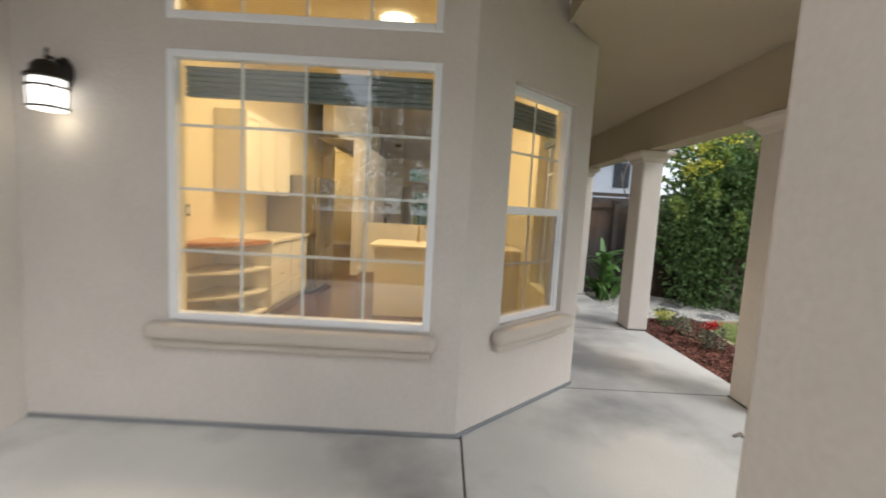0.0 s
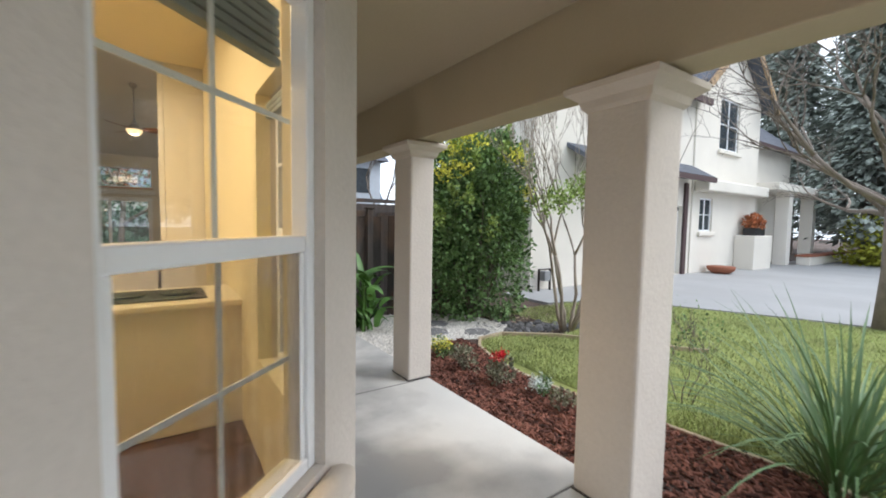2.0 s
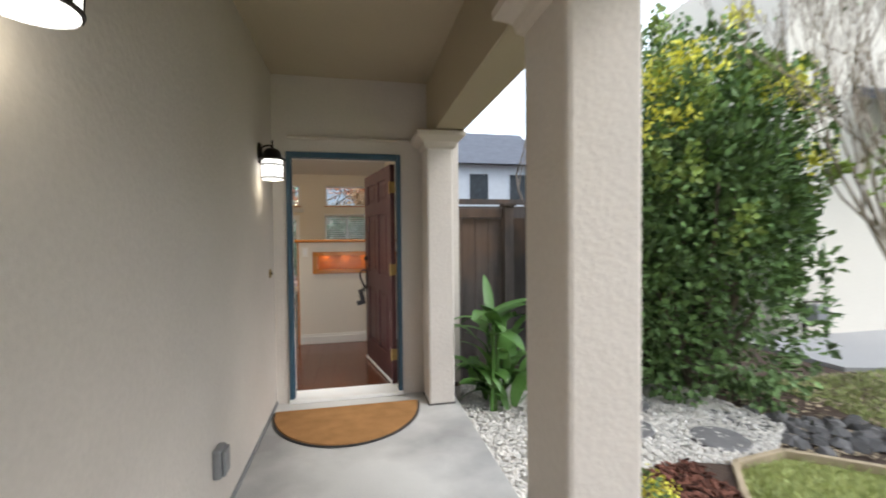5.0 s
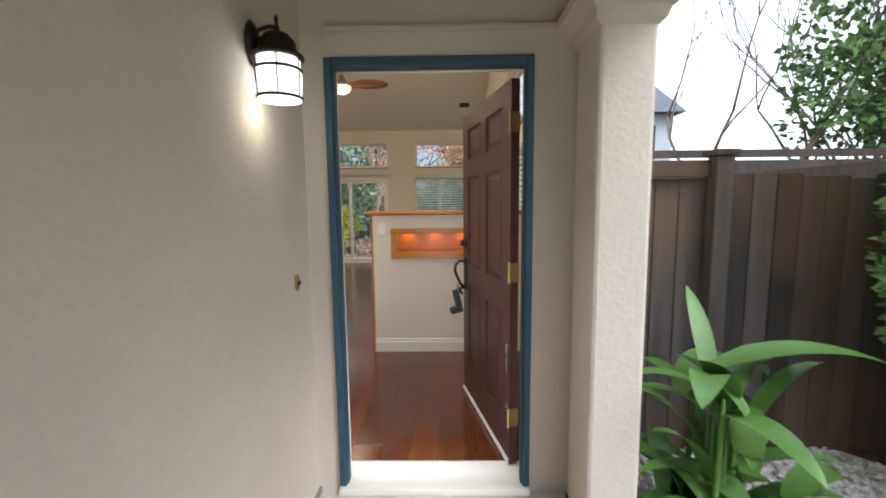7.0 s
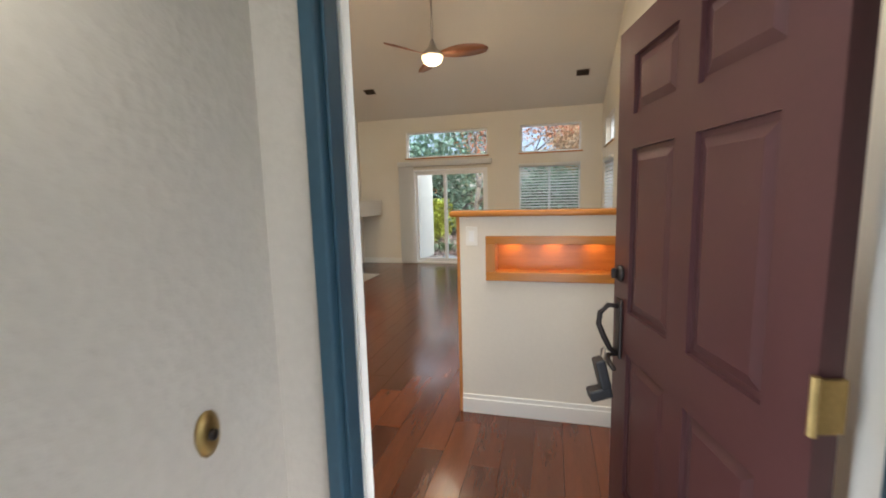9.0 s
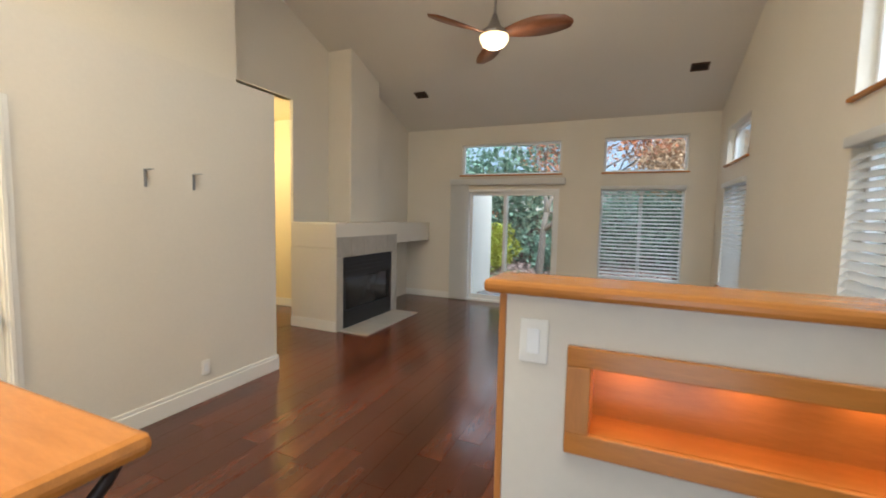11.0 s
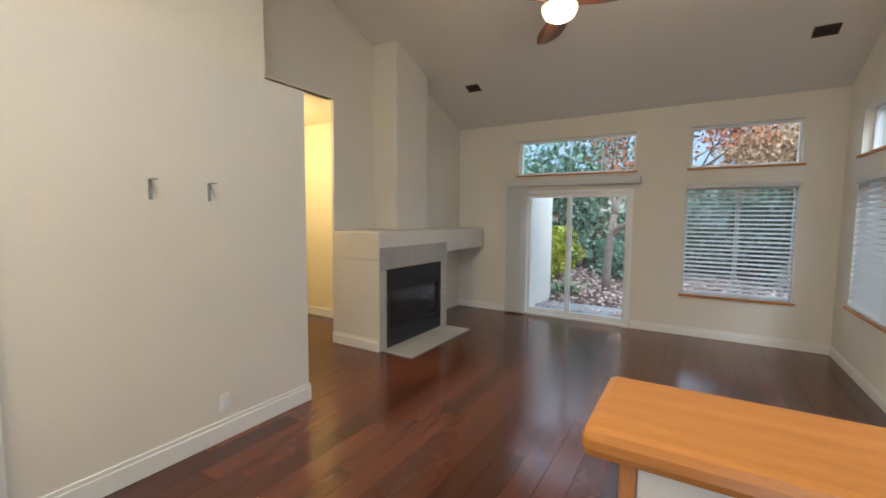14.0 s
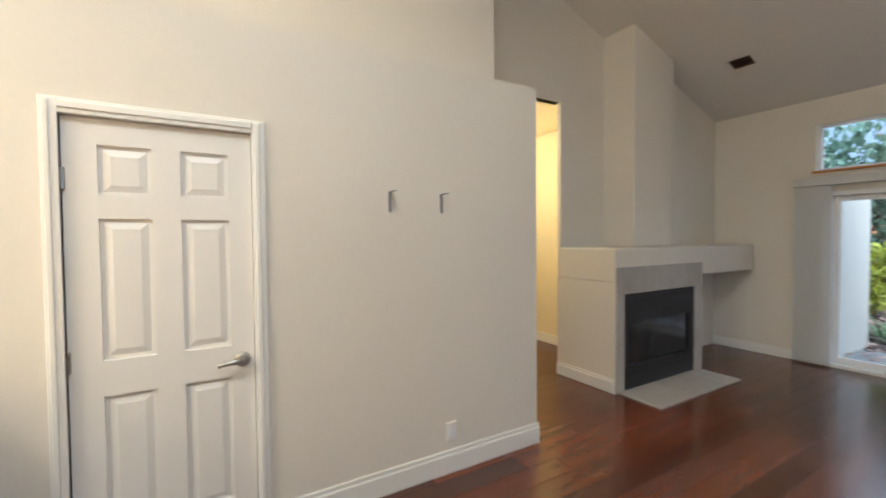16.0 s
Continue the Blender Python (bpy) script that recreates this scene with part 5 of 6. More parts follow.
shrub("red_flower", "low shrub with red blossom in mulch", "flower", (3.62, 3.62, -0.02), (0.14, 0.14, 0.10), 450, 0.04, STRAP, ZG, 26, (RED, [(3.64, 3.64, 0.08, 0.035)], "blossom", 200), lobes=5)
shrub("low_shrub", "low grey-green shrub in mulch", "shrub", (3.45, 5.30, 0.0), (0.18, 0.17, 0.15), 420, 0.04, GREY_LEAF, ZG, 24, lobes=7)
shrub("low_shrub", "low grey-green shrub in mulch", "shrub", (3.55, 4.05, 0.0), (0.11, 0.11, 0.09), 260, 0.035, GREY_LEAF, ZG, 25, lobes=6)
shrub("white_flower", "low cluster of white flowers in mulch", "flower", (3.70, 4.43, -0.05), (0.14, 0.13, 0.07), 250, 0.04, STRAP, ZG, 27, (WHITE_BLOOM, [(3.70 + 0.07 * math.cos(a), 4.43 + 0.07 * math.sin(a), -0.01, 0.03) for a in range(5)], "blossom", 420), lobes=4)


def strap_leaf(bm, base, yaw, lean, length, width, droop, segs=8, fold=0.25):
    """One long arching leaf."""
    p = Vector(base)
    rows = []
    ang = math.radians(lean)
    for k in range(segs + 1):
        u = k / segs
        w = width * (math.sin(math.pi * min(0.12 + 0.88 * u, 1)) ** 0.75) * 0.5
        side = Vector((-math.sin(yaw), math.cos(yaw), 0))
        rows.append((bm.verts.new(p - side * w + Vector((0, 0, w * fold))), bm.verts.new(p), bm.verts.new(p + side * w + Vector((0, 0, w * fold)))))
        step = length / segs
        p = p + Vector((math.cos(yaw) * math.cos(ang), math.sin(yaw) * math.cos(ang), math.sin(ang))) * step
        ang -= math.radians(droop) / segs
    for a, b in zip(rows, rows[1:]):
        bm.faces.new((a[0], a[1], b[1], b[0]))
        bm.faces.new((a[1], a[2], b[2], b[1]))


rng = random.Random(31)
canna = thing("broad_leaf_plant", "lush green broad-leaved canna plant beside the column", "plant")
for k in range(44):
    bx, by = 3.20 + rng.gauss(0, 0.09), 7.50 + rng.gauss(0, 0.12)
    h = rng.choice((0.0, 0.0, 0.15, 0.3, 0.45, 0.6)) + rng.uniform(0, 0.12)
    bm = bmesh.new()
    strap_leaf(bm, (bx, by, ZG + h), rng.uniform(0, 6.28), rng.uniform(45, 78), rng.uniform(0.35, 0.62), rng.uniform(0.07, 0.15), rng.uniform(60, 125), 8)
    part("leaf", bm, BROAD, canna, smooth=True)
bm = bmesh.new()
for k in range(9):
    x, y = 3.20 + rng.gauss(0, 0.06), 7.50 + rng.gauss(0, 0.08)
    tube([(x, y, ZG - 0.05), (x + 0.02, y, 0.3), (x + 0.03, y + 0.01, 0.62)], [0.016, 0.013, 0.007], 6, bm)
part("stalk", bm, BROAD, canna)
for ya, le, ln, wd, dr, z in ((-0.1, 22, 0.75, 0.17, 45, 0.72), (0.35, 35, 0.62, 0.15, 60, 0.62), (-2.2, 40, 0.5, 0.14, 70, 0.65), (1.5, 70, 0.5, 0.09, 30, 0.62), (-1.3, 30, 0.5, 0.14, 75, 0.5)):
    bm = bmesh.new()
    strap_leaf(bm, (3.18, 7.46, z), ya, le, ln, wd, dr, 10)
    part("leaf", bm, BROAD, canna, smooth=True)

lily = thing("strap_leaf_plant", "large clump of arching narrow green leaves", "plant")
for k in range(210):
    a = rng.uniform(0, 6.28)
    bm = bmesh.new()
    strap_leaf(bm, (4.2 + 0.2 * math.cos(a) * rng.random(), 2.42 + 0.2 * math.sin(a) * rng.random(), ZG - 0.02), a + rng.uniform(-0.5, 0.5), rng.uniform(35, 86), rng.uniform(0.8, 1.6), rng.uniform(0.010, 0.022), rng.uniform(25, 100), 7, 0.5)
    part("leaf", bm, STRAP, lily, smooth=True)


def grow(bm, p, d, length, r, depth, rng, spreadk=0.55, up=0.12, tips=None):
    """A branch that bends and forks."""
    pts, radii = [Vector(p)], [r]
    for k in range(4):
        d = (d + Vector((rng.gauss(0, 0.13), rng.gauss(0, 0.13), rng.gauss(0, 0.08) + up * 0.3))).normalized()
        pts.append(pts[-1] + d * length / 4)
        radii.append(r * (1 - 0.10 * (k + 1)))
    tube(pts, radii, 6 if r > 0.02 else 4 if r > 0.006 else 3, bm)
    if tips is not None and depth <= 1:
        tips.append(pts[-1])
    if depth == 0:
        return
    for k in range(rng.choice((2, 2, 3))):
        nd = (d + Vector((rng.gauss(0, spreadk), rng.gauss(0, spreadk), rng.gauss(0, spreadk * 0.6) + up))).normalized()
        grow(bm, pts[-1] if k else pts[rng.choice((3, 4))], nd, length * rng.uniform(0.6, 0.85), max(r * 0.58, 0.003), depth - 1, rng, spreadk, up, tips)


def bare_tree(name, label, base, trunks, height, r, depth, seed, leaf=None, spreadk=0.55, up=0.2, leaves=0, size=0.07, bark=None):
    rng = random.Random(seed)
    ob = thing(name, label, "tree")
    bm, tips = bmesh.new(), []
    for k in range(trunks):
        a = 2 * math.pi * k / trunks + rng.uniform(-0.4, 0.4)
        out = 0.32 if trunks > 1 else 0.08
        if k:
            part("trunk", bm, bark or BARK, ob, smooth=True)
            bm = bmesh.new()
        grow(bm, (base[0] + 0.06 * math.cos(a) * (trunks > 1), base[1] + 0.06 * math.sin(a) * (trunks > 1), base[2]), Vector((out * math.cos(a), out * math.sin(a), 1)).normalized(), height, r, depth, rng, spreadk, up, tips)
    part("trunk", bm, bark or BARK, ob, smooth=True)
    if leaf:
        def spot(g):
            t = g.choice(tips)
            return Matrix.Translation(t + Vector((g.gauss(0, size * 3), g.gauss(0, size * 3), g.gauss(0, size * 2.5)))) @ pose(0, 0, 0, g.uniform(0, 360), g.uniform(0, 360), g.uniform(0, 360)) @ Matrix.Scale(size * g.uniform(0.6, 1.3), 4)
        c = scatter("crown", leaves, spot, LEAF_SHAPE, leaf, "", "", seed=seed + 1)
        c.parent = ob
    return ob


bare_tree("crape_myrtle", "multi-trunk crape myrtle with pale bark and twiggy crown", (5.95, 5.95, -0.2), 6, 1.25, 0.034, 6, 41, LEAF, 0.30, 0.33, 40, 0.05, PALE_BARK)


def tuft_spot(g):
    c = g.choice(((6.15, 5.95, 2.05), (6.35, 5.9, 2.2), (5.85, 6.0, 1.95), (5.55, 6.0, 1.85)))
    return Matrix.Translation((c[0] + g.gauss(0, 0.11), c[1] + g.gauss(0, 0.11), c[2] + g.gauss(0, 0.10))) @ pose(0, 0, 0, g.uniform(0, 360), g.uniform(0, 360), g.uniform(0, 360)) @ Matrix.Scale(g.uniform(0.04, 0.08), 4)


tagged(scatter("leaf_tuft", 800, tuft_spot, LEAF_SHAPE, NEW_LEAF, "", "", seed=29), kind="stuff").parent = bpy.data.objects["crape_myrtle"]
bare_tree("sparse_shrub", "thin-stemmed sparse shrub at the lawn's edge", (4.75, 3.62, -0.15), 4, 0.34, 0.007, 3, 53, LEAF, 0.4, 0.2, 160, 0.032)


def spreading_tree(name, label, base, trunk_h, r, limbs, seed):
    """A low-forking bare tree with wide limbs, each a part of its own."""
    rng = random.Random(seed)
    ob = thing(name, label, "tree")
    x, y, z = base
    top = Vector((x + 0.05, y, z + trunk_h))
    part("trunk", tube([base, (x + 0.04, y - 0.02, z + trunk_h * 0.5), top[:]], [r * 1.25, r, r * 0.95], 10), BARK, ob, smooth=True)
    for k in range(limbs):
        a = 2 * math.pi * k / limbs + rng.uniform(-0.3, 0.3)
        rise = rng.choice((0.18, 0.5, 0.9, 1.3))
        bm = bmesh.new()
        grow(bm, top - Vector((0, 0, rng.uniform(0, 0.35))), Vector((math.cos(a), math.sin(a), rise)).normalized(), rng.uniform(1.1, 1.6), r * 0.34, 6, rng, 0.42, 0.05)
        part("limb", bm, BARK, ob, smooth=True)
    return ob


spreading_tree("street_tree", "bare wide-limbed grey-barked tree at the edge of the lawn", (10.6, 3.2, -0.3), 2.2, 0.16, 12, 142)
bare_tree("street_tree", "large bare grey-barked tree beyond the drive", (22.0, -3.5, -0.3), 1, 3.0, 0.34, 5, 43, None, 0.6, 0.25)
bare_tree("street_tree", "large bare tree across the front garden", (1.6, -7.5, -0.3), 1, 1.9, 0.2, 6, 151, None, 0.6, 0.2)
bare_tree("thin_tree", "thin bare trees behind the fence", (6.3, 11.6, -0.2), 2, 1.9, 0.05, 5, 44, None, 0.4, 0.3)
bare_tree("thin_tree", "thin bare trees behind the fence", (8.2, 12.5, -0.2), 3, 1.9, 0.05, 5, 45, None, 0.4, 0.3)
shrub("leafy_tree", "dark green leafy tree behind the fence", "tree", (8.0, 11.3, 3.6), (1.7, 1.2, 1.9), 6500, 0.13, LEAF, 1.4, 46, lobes=16)
bare_tree("autumn_tree", "backyard tree with sparse rust autumn leaves", (-0.32, 19.1, -0.2), 1, 1.9, 0.12, 5, 47, RUST, 0.6, 0.08, 4500, 0.09)
bare_tree("autumn_tree", "backyard tree with sparse rust autumn leaves", (3.0, 21.0, -0.2), 1, 1.5, 0.12, 5, 48, PALE_LEAF, 0.6, 0.1, 15000, 0.12)


def conifer(x, y, h, r, seed):
    rng = random.Random(seed)
    ob = thing("conifer", "tall dark conifer beyond the houses, foliage greyed for haze", "tree", "distant conifers")
    part("trunk", tube([(x, y, -0.3), (x, y, h * 0.5), (x, y, h)], [0.3, 0.2, 0.03], 7), BARK, ob)

    def spot(g):
        u = g.random() ** 0.8
        a = g.uniform(0, 6.28)
        rad = r * (1 - u) ** 0.7 * g.uniform(0.35, 1.0) * (1 + 0.3 * math.sin(a * 3 + seed + u * 14))
        return Matrix.Translation((x + rad * math.cos(a), y + rad * math.sin(a), h * (0.10 + 0.9 * u))) @ pose(0, 0, 0, g.uniform(-40, 40), g.uniform(0, 50), math.degrees(a)) @ Matrix.Scale(g.uniform(0.2, 0.5), 4)
    c = scatter("crown", 8000, spot, LEAF_SHAPE, HAZY_CONIFER, "", "", seed=seed)
    c.parent = ob


for k, (x, y, h, r) in enumerate(((30, 3, 13, 3.6), (33, 7.5, 15, 4), (29, -2, 12, 3.4), (36, 0, 16, 4.2), (34, -7, 14, 4), (28.5, 6.6, 9, 2.6), (35, 11.5, 14, 4), (42, 15, 17, 4.5), (44, 9.5, 17, 5), (48, 3, 17, 5), (-7, -17, 11, 3.4), (-2, -19, 13, 3.6), (4, -18, 10, 3.4), (9, -20, 14, 4))):
    conifer(x, y, h, r, 60 + k)
shrub("garden_hedge", "mixed yellow-green and brown garden shrubs", "shrub", (27.5, 5.2, 0.9), (1.6, 2.4, 1.5), 3000, 0.22, LIME, -0.3, 71, lobes=14)

# ---- side fence ----
fence = thing("side_fence", "dark weathered wooden board fence with posts", "fence")
rng = random.Random(5)
x = 2.97
while x < 6.1:
    w = 0.138
    top = 1.58 if x < 3.5 else 1.60 + rng.uniform(-0.015, 0.015) - 0.02 * ((x - 3.6) % 0.9)
    part("board", box(x, x + w, 8.20 + rng.uniform(0, 0.006), 8.222, ZG - 0.05, top, 0.003), FENCE, fence)
    x += w + 0.006
for px in (3.60, 6.05):
    p = part("post", box(px - 0.05, px + 0.05, 8.10, 8.195, ZG - 0.1, 1.70, 0.006), FENCE, fence)
    part("post_cap", box(px - 0.07, px + 0.07, 8.08, 8.215, 1.701, 1.735, 0.006), FENCE, p)
part("top_rail", box(2.97, 3.545, 8.15, 8.199, 1.585, 1.68, 0.005), FENCE, fence)
part("lower_rail", box(3.66, 6.1, 8.224, 8.26, 0.3, 0.39, 0.004), FENCE, fence)

# ---- neighbouring house ----
HY0 = 8.9
hs = thing("neighbour_house", "two-storey cream stucco house with slate roof and garage", "house")


def facade(name, x0, x1, y0, z0, z1, holes, th=0.25):
    bm = slab(x1 - x0, z0, z1, 0, th, [(a - x0, b - x0, c, d) for a, b, c, d in holes])
    bm.transform(pose(x0, y0, 0))
    return part(name, bm, HOUSE_WALL, hs)


GD = (10.35, 15.46, -0.1, 2.2)
facade("wall", 8.2, 16.05, HY0, -0.4, 5.8, [GD, (10.53, 11.93, 3.98, 5.2)])
facade("wall", 16.05, 21.5, HY0 - 0.05, -0.5, 6.5, [(16.6, 17.6, 1.35, 2.55), (17.85, 19.5, 4.4, 6.3)])
facade("wall", 21.5, 27.6, HY0 + 0.6, -0.5, 5.2, [(22.6, 23.6, 0.0, 2.2)])
part("side_wall", box(8.2, 8.45, HY0 + 0.25, 11.8, -0.4, 5.8), HOUSE_WALL, hs)
bm = bmesh.new()
for yy in (HY0 - 0.05, HY0 + 0.2):
    bm.faces.new([bm.verts.new(c) for c in ((16.05, yy, 6.5), (21.5, yy, 6.5), (18.9, yy, 8.75))])
part("gable", bm, HOUSE_WALL, hs)


def roof_slab(corners, name="roof", mat=ROOF, t=0.12):
    bm = bmesh.new()
    v = [bm.verts.new(c) for c in corners]
    u = [bm.verts.new(Vector(c) + Vector((0, 0, t))) for c in corners]
    bm.faces.new(v[::-1]), bm.faces.new(u)
    n = len(v)
    for i in range(n):
        bm.faces.new((v[i], v[(i + 1) % n], u[(i + 1) % n], u[i]))
    bmesh.ops.recalc_face_normals(bm, faces=bm.faces[:])
    return part(name, bm, mat, hs)


roof_slab([(7.9, HY0 - 0.4, 5.72), (16.3, HY0 - 0.4, 5.72), (16.3, 12, 7.45), (7.9, 12, 7.45)])
roof_slab([(15.7, HY0 - 0.5, 6.25), (18.9, HY0 - 0.5, 8.85), (18.9, 15, 8.85), (15.7, 15, 6.25)])
roof_slab([(21.9, HY0 - 0.5, 6.25), (18.9, HY0 - 0.5, 8.85), (18.9, 15, 8.85), (21.9, 15, 6.25)])
roof_slab([(21.3, HY0 + 0.1, 5.1), (28.0, HY0 + 0.1, 5.1), (27.0, 12, 7.8), (21.3, 12, 7.8)])
roof_slab([(9.4, HY0 - 0.75, 3.05), (16.0, HY0 - 0.75, 3.05), (16.0, HY0, 3.5), (9.4, HY0, 3.5)], "pent_roof", ROOF)
for c in ((7.9, 16.3, HY0 - 0.45, HY0 - 0.36, 5.62, 5.82), (9.35, 16.05, HY0 - 0.80, HY0 - 0.72, 2.98, 3.14), (21.3, 28.0, HY0 + 0.05, HY0 + 0.13, 5.0, 5.2)):
    part("fascia", box(*c), HOUSE_TRIM, hs)
for s in (-1, 1):
    bm = box(0, 4.0, -0.06, 0.0, -0.12, 0.12)
    bm.transform(pose(18.9, HY0 - 0.5, 8.82, 0, 40.5 if s > 0 else 180 - 40.5, 0))
    part("barge_board", bm, TAN_TRIM, hs)
gd = part("garage_door", box(GD[0], GD[1], HY0 + 0.12, HY0 + 0.17, GD[2] + 0.05, GD[3]), GARAGE, hs)
for k in range(4):
    for j in range(8):
        w = (GD[1] - GD[0]) / 8
        part("garage_panel", box(GD[0] + j * w + 0.05, GD[0] + (j + 1) * w - 0.05, HY0 + 0.116, HY0 + 0.1195, GD[2] + 0.1 + k * 0.56, GD[2] + 0.56 + k * 0.56), GARAGE, gd)
for k in range(12):
    w = (GD[1] - GD[0]) / 12
    part("garage_light", box(GD[0] + k * w + 0.04, GD[0] + (k + 1) * w - 0.04, HY0 + 0.09, HY0 + 0.107, 2.05, 2.17), DARKPANE, gd)
part("downspout", box(15.5, 15.72, HY0 - 0.08, HY0 - 0.001, -0.3, 3.0, 0.01), HOUSE_TRIM, hs)


def house_window(x0, x1, z0, z1, y):
    w = part("window", slab(x1 - x0, z0, z1, 0.06, 0.12, [(0.06, (x1 - x0) / 2 - 0.03, z0 + 0.06, z1 - 0.06), ((x1 - x0) / 2 + 0.03, x1 - x0 - 0.06, z0 + 0.06, z1 - 0.06)]), VINYL, hs)
    w.data.transform(pose(x0, y, 0))
    part("pane", box(x0 + 0.05, x1 - 0.05, y + 0.085, y + 0.095, z0 + 0.05, z1 - 0.05), DARKPANE, w)
    part("sill", box(x0 - 0.12, x1 + 0.12, y - 0.1, y - 0.001, z0 - 0.16, z0 - 0.02, 0.02), HOUSE_WALL, w)
    part("bar", box(x0 + 0.06, x1 - 0.06, y + 0.07, y + 0.084, (z0 + z1) / 2 - 0.015, (z0 + z1) / 2 + 0.015), VINYL, w)


house_window(10.53, 11.93, 3.98, 5.2, HY0)
house_window(16.6, 17.6, 1.35, 2.55, HY0 - 0.05)
house_window(17.85, 19.5, 4.4, 6.3, HY0 - 0.05)
part("bay_box", box(16.1, 21.4, HY0 - 0.55, HY0 - 0.06, 2.75, 3.15, 0.05), HOUSE_WALL, hs)
part("planter_box", box(19.6, 21.4, HY0 - 0.75, HY0 - 0.06, -0.4, 1.2, 0.03), HOUSE_WALL, hs)
part("front_door", box(22.6, 23.6, HY0 + 0.7, HY0 + 0.76, -0.3, 2.2), HOUSE_TRIM, hs)
for x in (23.6, 26.9):
    part("porch_column", box(x, x + 0.5, HY0 - 0.6, HY0 - 0.1, -0.4, 3.1, 0.02), HOUSE_WALL, hs)
part("porch_roof", box(21.6, 27.9, HY0 - 0.8, HY0 + 0.6, 3.1, 3.4, 0.02), HOUSE_WALL, hs)
part("porch_wall", box(24.6, 31.5, HY0 - 1.2, HY0 - 0.7, -0.4, 0.25, 0.02), HOUSE_WALL, hs)
part("porch_wall_cap", box(24.55, 31.55, HY0 - 1.25, HY0 - 0.65, 0.251, 0.32, 0.01), TERRA, hs)
shrub("dry_plant", "rust-brown dry plant in a black planter", "plant", (20.4, HY0 - 0.45, 1.75), (0.6, 0.25, 0.3), 500, 0.16, RUST, 1.3, 81, lobes=6)
solid("wall_planter", box(20.0, 20.9, HY0 - 0.65, HY0 - 0.2, 1.205, 1.5, 0.02), BLACK, "black planter on the stucco ledge", "planter")
solid("terracotta_bowl", lathe([(0.25, -0.128), (0.42, 0.0), (0.45, 0.12), (0.40, 0.13)], 18, (17.2, HY0 - 0.6, 0)), TERRA, "low terracotta bowl by the wall", "pot", smooth=True)
ut = thing("gas_meter", "small dark utility pipes by the house wall", "utility meter")
part("pipe", tube([(8.35, HY0 - 0.15, -0.2), (8.35, HY0 - 0.15, 0.4), (8.75, HY0 - 0.15, 0.4), (8.75, HY0 - 0.15, -0.2)], 0.03, 8), BRONZE, ut)
part("meter", box(8.45, 8.66, HY0 - 0.25, HY0 - 0.05, 0.12, 0.36, 0.02), GREY_METAL, ut)

far = thing("rear_house", "pale blue-grey sided house behind the fence", "house")
part("wall", box(6.0, 10, 21.0, 27, -0.3, 4.6), GRAPHIC, far)
for x in (6.8, 8.6):
    part("window", box(x, x + 0.8, 20.96, 20.999, 2.9, 4.1), DARKPANE, far)
far2 = part("roof", prism([(20.6, 4.5), (27.4, 4.5), (24, 6.6)], 0, 4.6), ROOF, far)
far2.data.transform(Matrix(((0, 0, 1, 5.7), (1, 0, 0, 0), (0, 1, 0, 0), (0, 0, 0, 1))))
tr = thing("lattice_fence", "far fence topped with lattice", "fence")
part("fence_run", box(3.4, 12, 10.6, 10.63, -0.2, 1.9), FENCE, tr)
part("trellis", box(3.4, 12, 10.6, 10.62, 1.93, 2.02), FENCE, tr)

# ---- back garden ----
structure("patio", box(-4.0, 6.0, 15.66, 17.0, -0.3, -0.02), DRIVE, "grey concrete back patio")
structure("back_garden_ground", box(-9, 12, 17.0, 27, -0.3, -0.06), SOIL, "soil of the back garden")
structure("wall_house_wing", box(-1.45, -1.10, 15.66, 17.3, -0.2, 2.3), HOUSE_WALL, "pale stucco wall of the house wing outside the slider")
scatter("leaf_litter", 9000, lambda g: pose(g.uniform(-4, 6.5), 16.2 + 6.5 * g.random() ** 0.8, -0.03 + g.uniform(0, 0.03), g.uniform(-25, 25), g.uniform(-25, 25), g.uniform(0, 360)) @ Matrix.Scale(g.uniform(0.06, 0.14), 4), LEAF_SHAPE, LITTER, "fallen reddish leaves covering the garden", "leaf litter", seed=91)
shrub("garden_hedge", "dense dark green garden hedge", "hedge", (-3.2, 23.0, 1.9), (3.4, 1.2, 2.4), 9000, 0.22, HEDGE, -0.1, 92, lobes=26)
shrub("garden_hedge", "dense dark green garden hedge", "hedge", (2.6, 23.5, 1.2), (3.4, 1.2, 1.5), 7000, 0.22, HEDGE, -0.1, 93, lobes=26)
shrub("lime_shrub", "yellow-green leafy shrub beside the patio", "shrub", (-1.75, 20.0, 0.65), (0.55, 0.5, 0.6), 1800, 0.12, LIME, -0.1, 94, lobes=12)
shrub("garden_shrub", "dark red-leaved garden shrub", "shrub", (-0.3, 21.0, 0.45), (0.8, 0.5, 0.5), 1200, 0.14, HEDGE, -0.1, 96, lobes=9)
agap = thing("strap_leaf_plant", "clump of dark strap leaves by the patio", "plant")
bm = bmesh.new()
rng = random.Random(77)
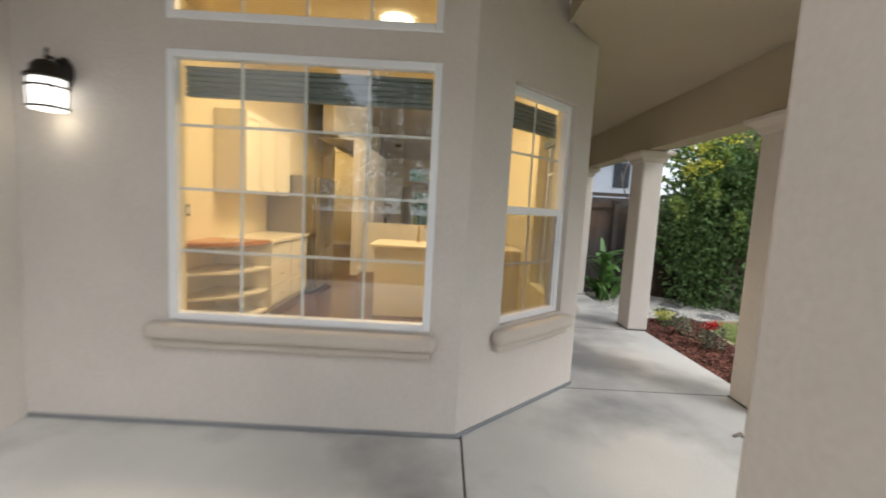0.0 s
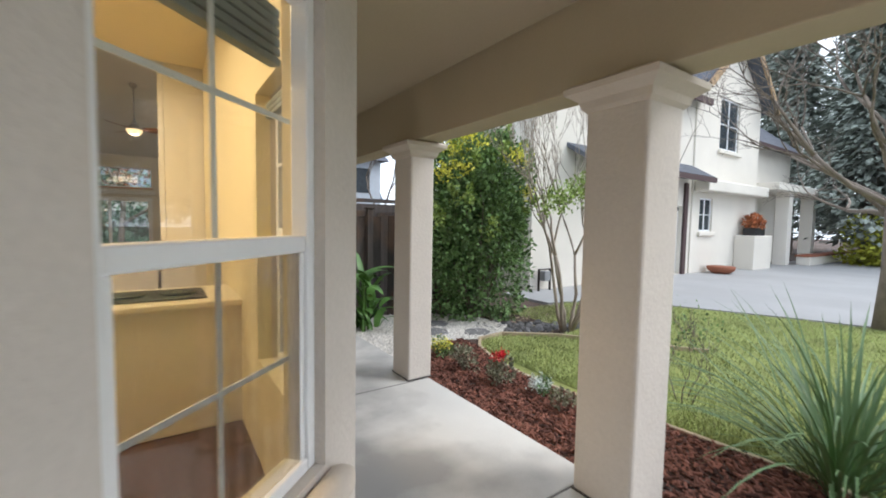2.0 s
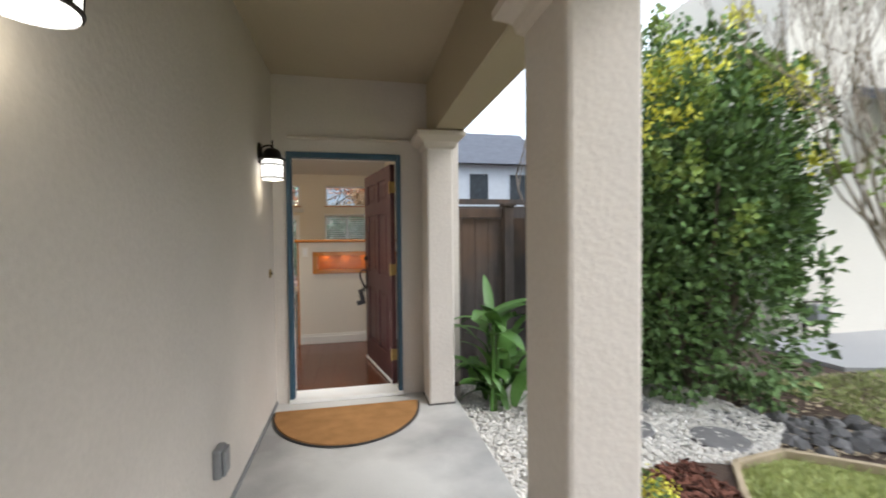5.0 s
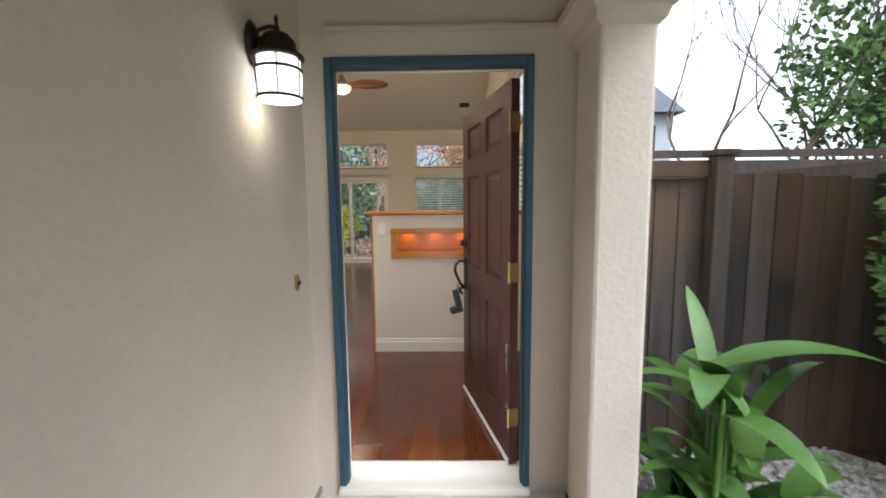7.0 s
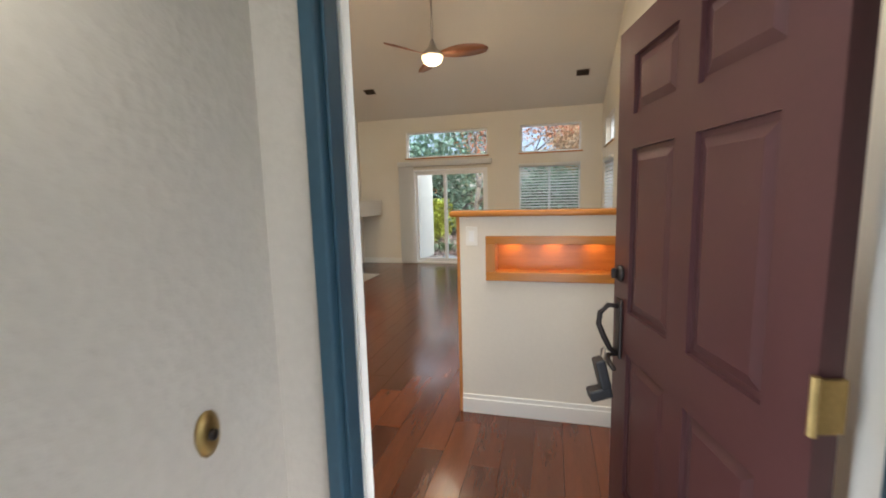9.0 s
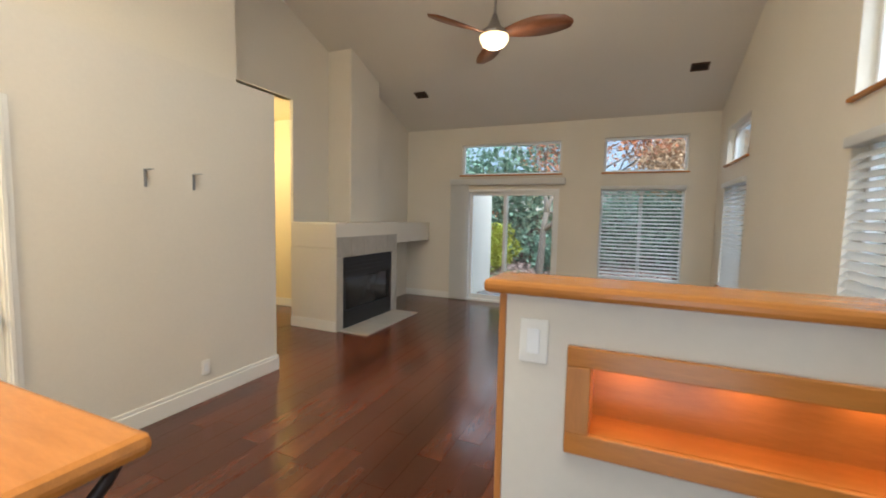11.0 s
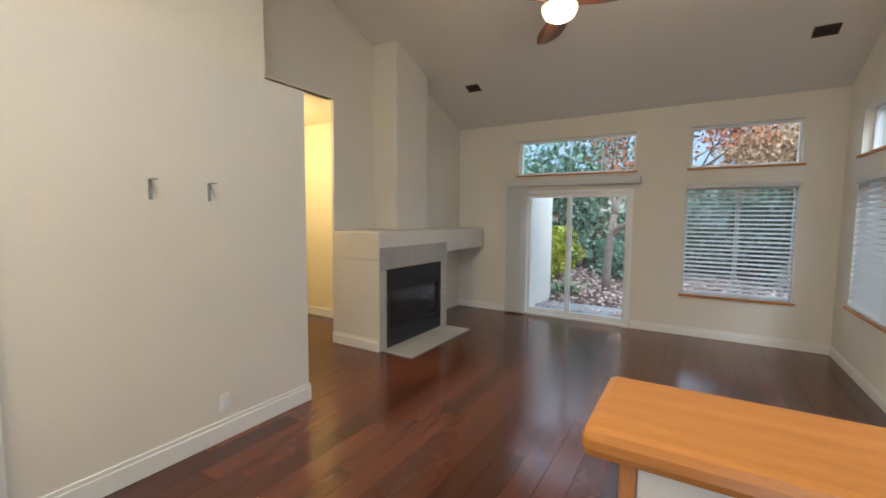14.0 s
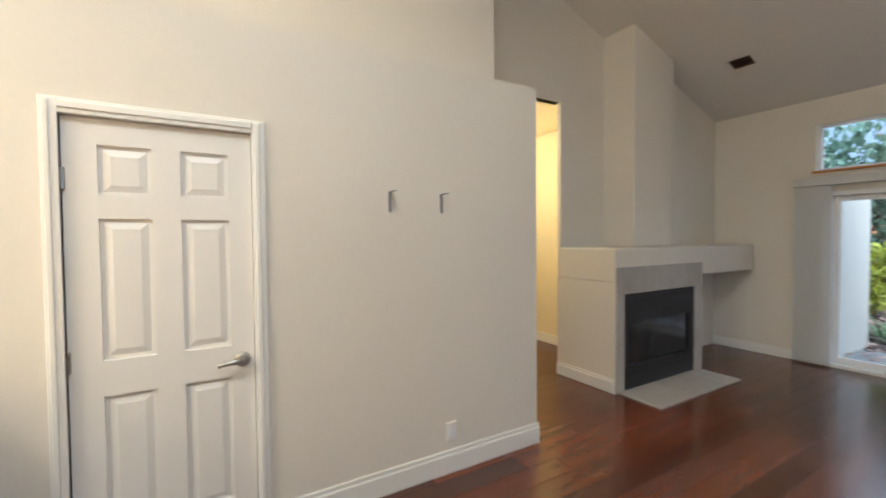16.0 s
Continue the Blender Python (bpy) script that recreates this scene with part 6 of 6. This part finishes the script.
for k in range(60):
    strap_leaf(bm, (-1.0 + rng.gauss(0, 0.1), 18.1 + rng.gauss(0, 0.1), -0.08), rng.uniform(0, 6.28), rng.uniform(35, 80), rng.uniform(0.35, 0.7), 0.035, rng.uniform(50, 110), 6)
part("leaf", bm, STRAP, agap, smooth=True)
bf = thing("back_fence", "dark wooden fence at the garden's end", "fence")
for k in range(120):
    part("board", box(-9 + k * 0.17, -9 + k * 0.17 + 0.16, 25.0, 25.02, -0.1, 1.8), FENCE, bf)
rh = thing("back_house", "grey-roofed house beyond the garden", "house")
part("wall", box(-14, 14, 30, 36, -0.3, 3.2), HOUSE_WALL, rh)
r2 = part("roof", prism([(29.4, 3.1), (36.6, 3.1), (33, 7.0)], 0, 28.6), FAR_ROOF, rh)
r2.data.transform(Matrix(((0, 0, 1, -14.3), (1, 0, 0, 0), (0, 1, 0, 0), (0, 0, 0, 1))))
structure("side_yard_fence", box(4.9, 5.0, 8.4, 25, -0.2, 1.7), FENCE, "dark side yard fence")

# ---- great room floor, plank by plank ----
structure("floor_bed", box(-4.6, 2.9, 7.66, 15.55, -0.1, ZF - 0.014), JOINT, "dark underlay seen in the plank joints")
floor = tagged(new("floor"), "dark reddish-brown hardwood plank floor with a soft sheen", "", "", "structure")
rng = random.Random(17)
PW = 0.165
shapes = {}
x = -2.5
while x < XR:
    y = 7.66 - rng.uniform(0, 1.0)
    while y < YB + 0.02:
        n = rng.choice((0.75, 1.0, 1.25, 1.5))
        y1 = min(y + n, YB + 0.03)
        ya = max(y, 7.66)
        if y1 - ya > 0.05:
            key = round(y1 - ya, 3)
            if key not in shapes:
                me = bpy.data.meshes.new("plank")
                b = box(0.0006, PW - 0.0006, 0.0006, key - 0.0006, -0.012, 0, 0.0012)
                b.to_mesh(me)
                b.free()
                me.materials.append(PLANK)
                shapes[key] = me
            p = new("plank", shapes[key])
            p.parent = floor
            p.location = (x, ya, ZF)
        y = y1
    x += PW
structure("floor_hall", box(-4.5, -2.505, 9.1, 13.55, -0.05, ZF), PLANK, "dark reddish wood hall floor")
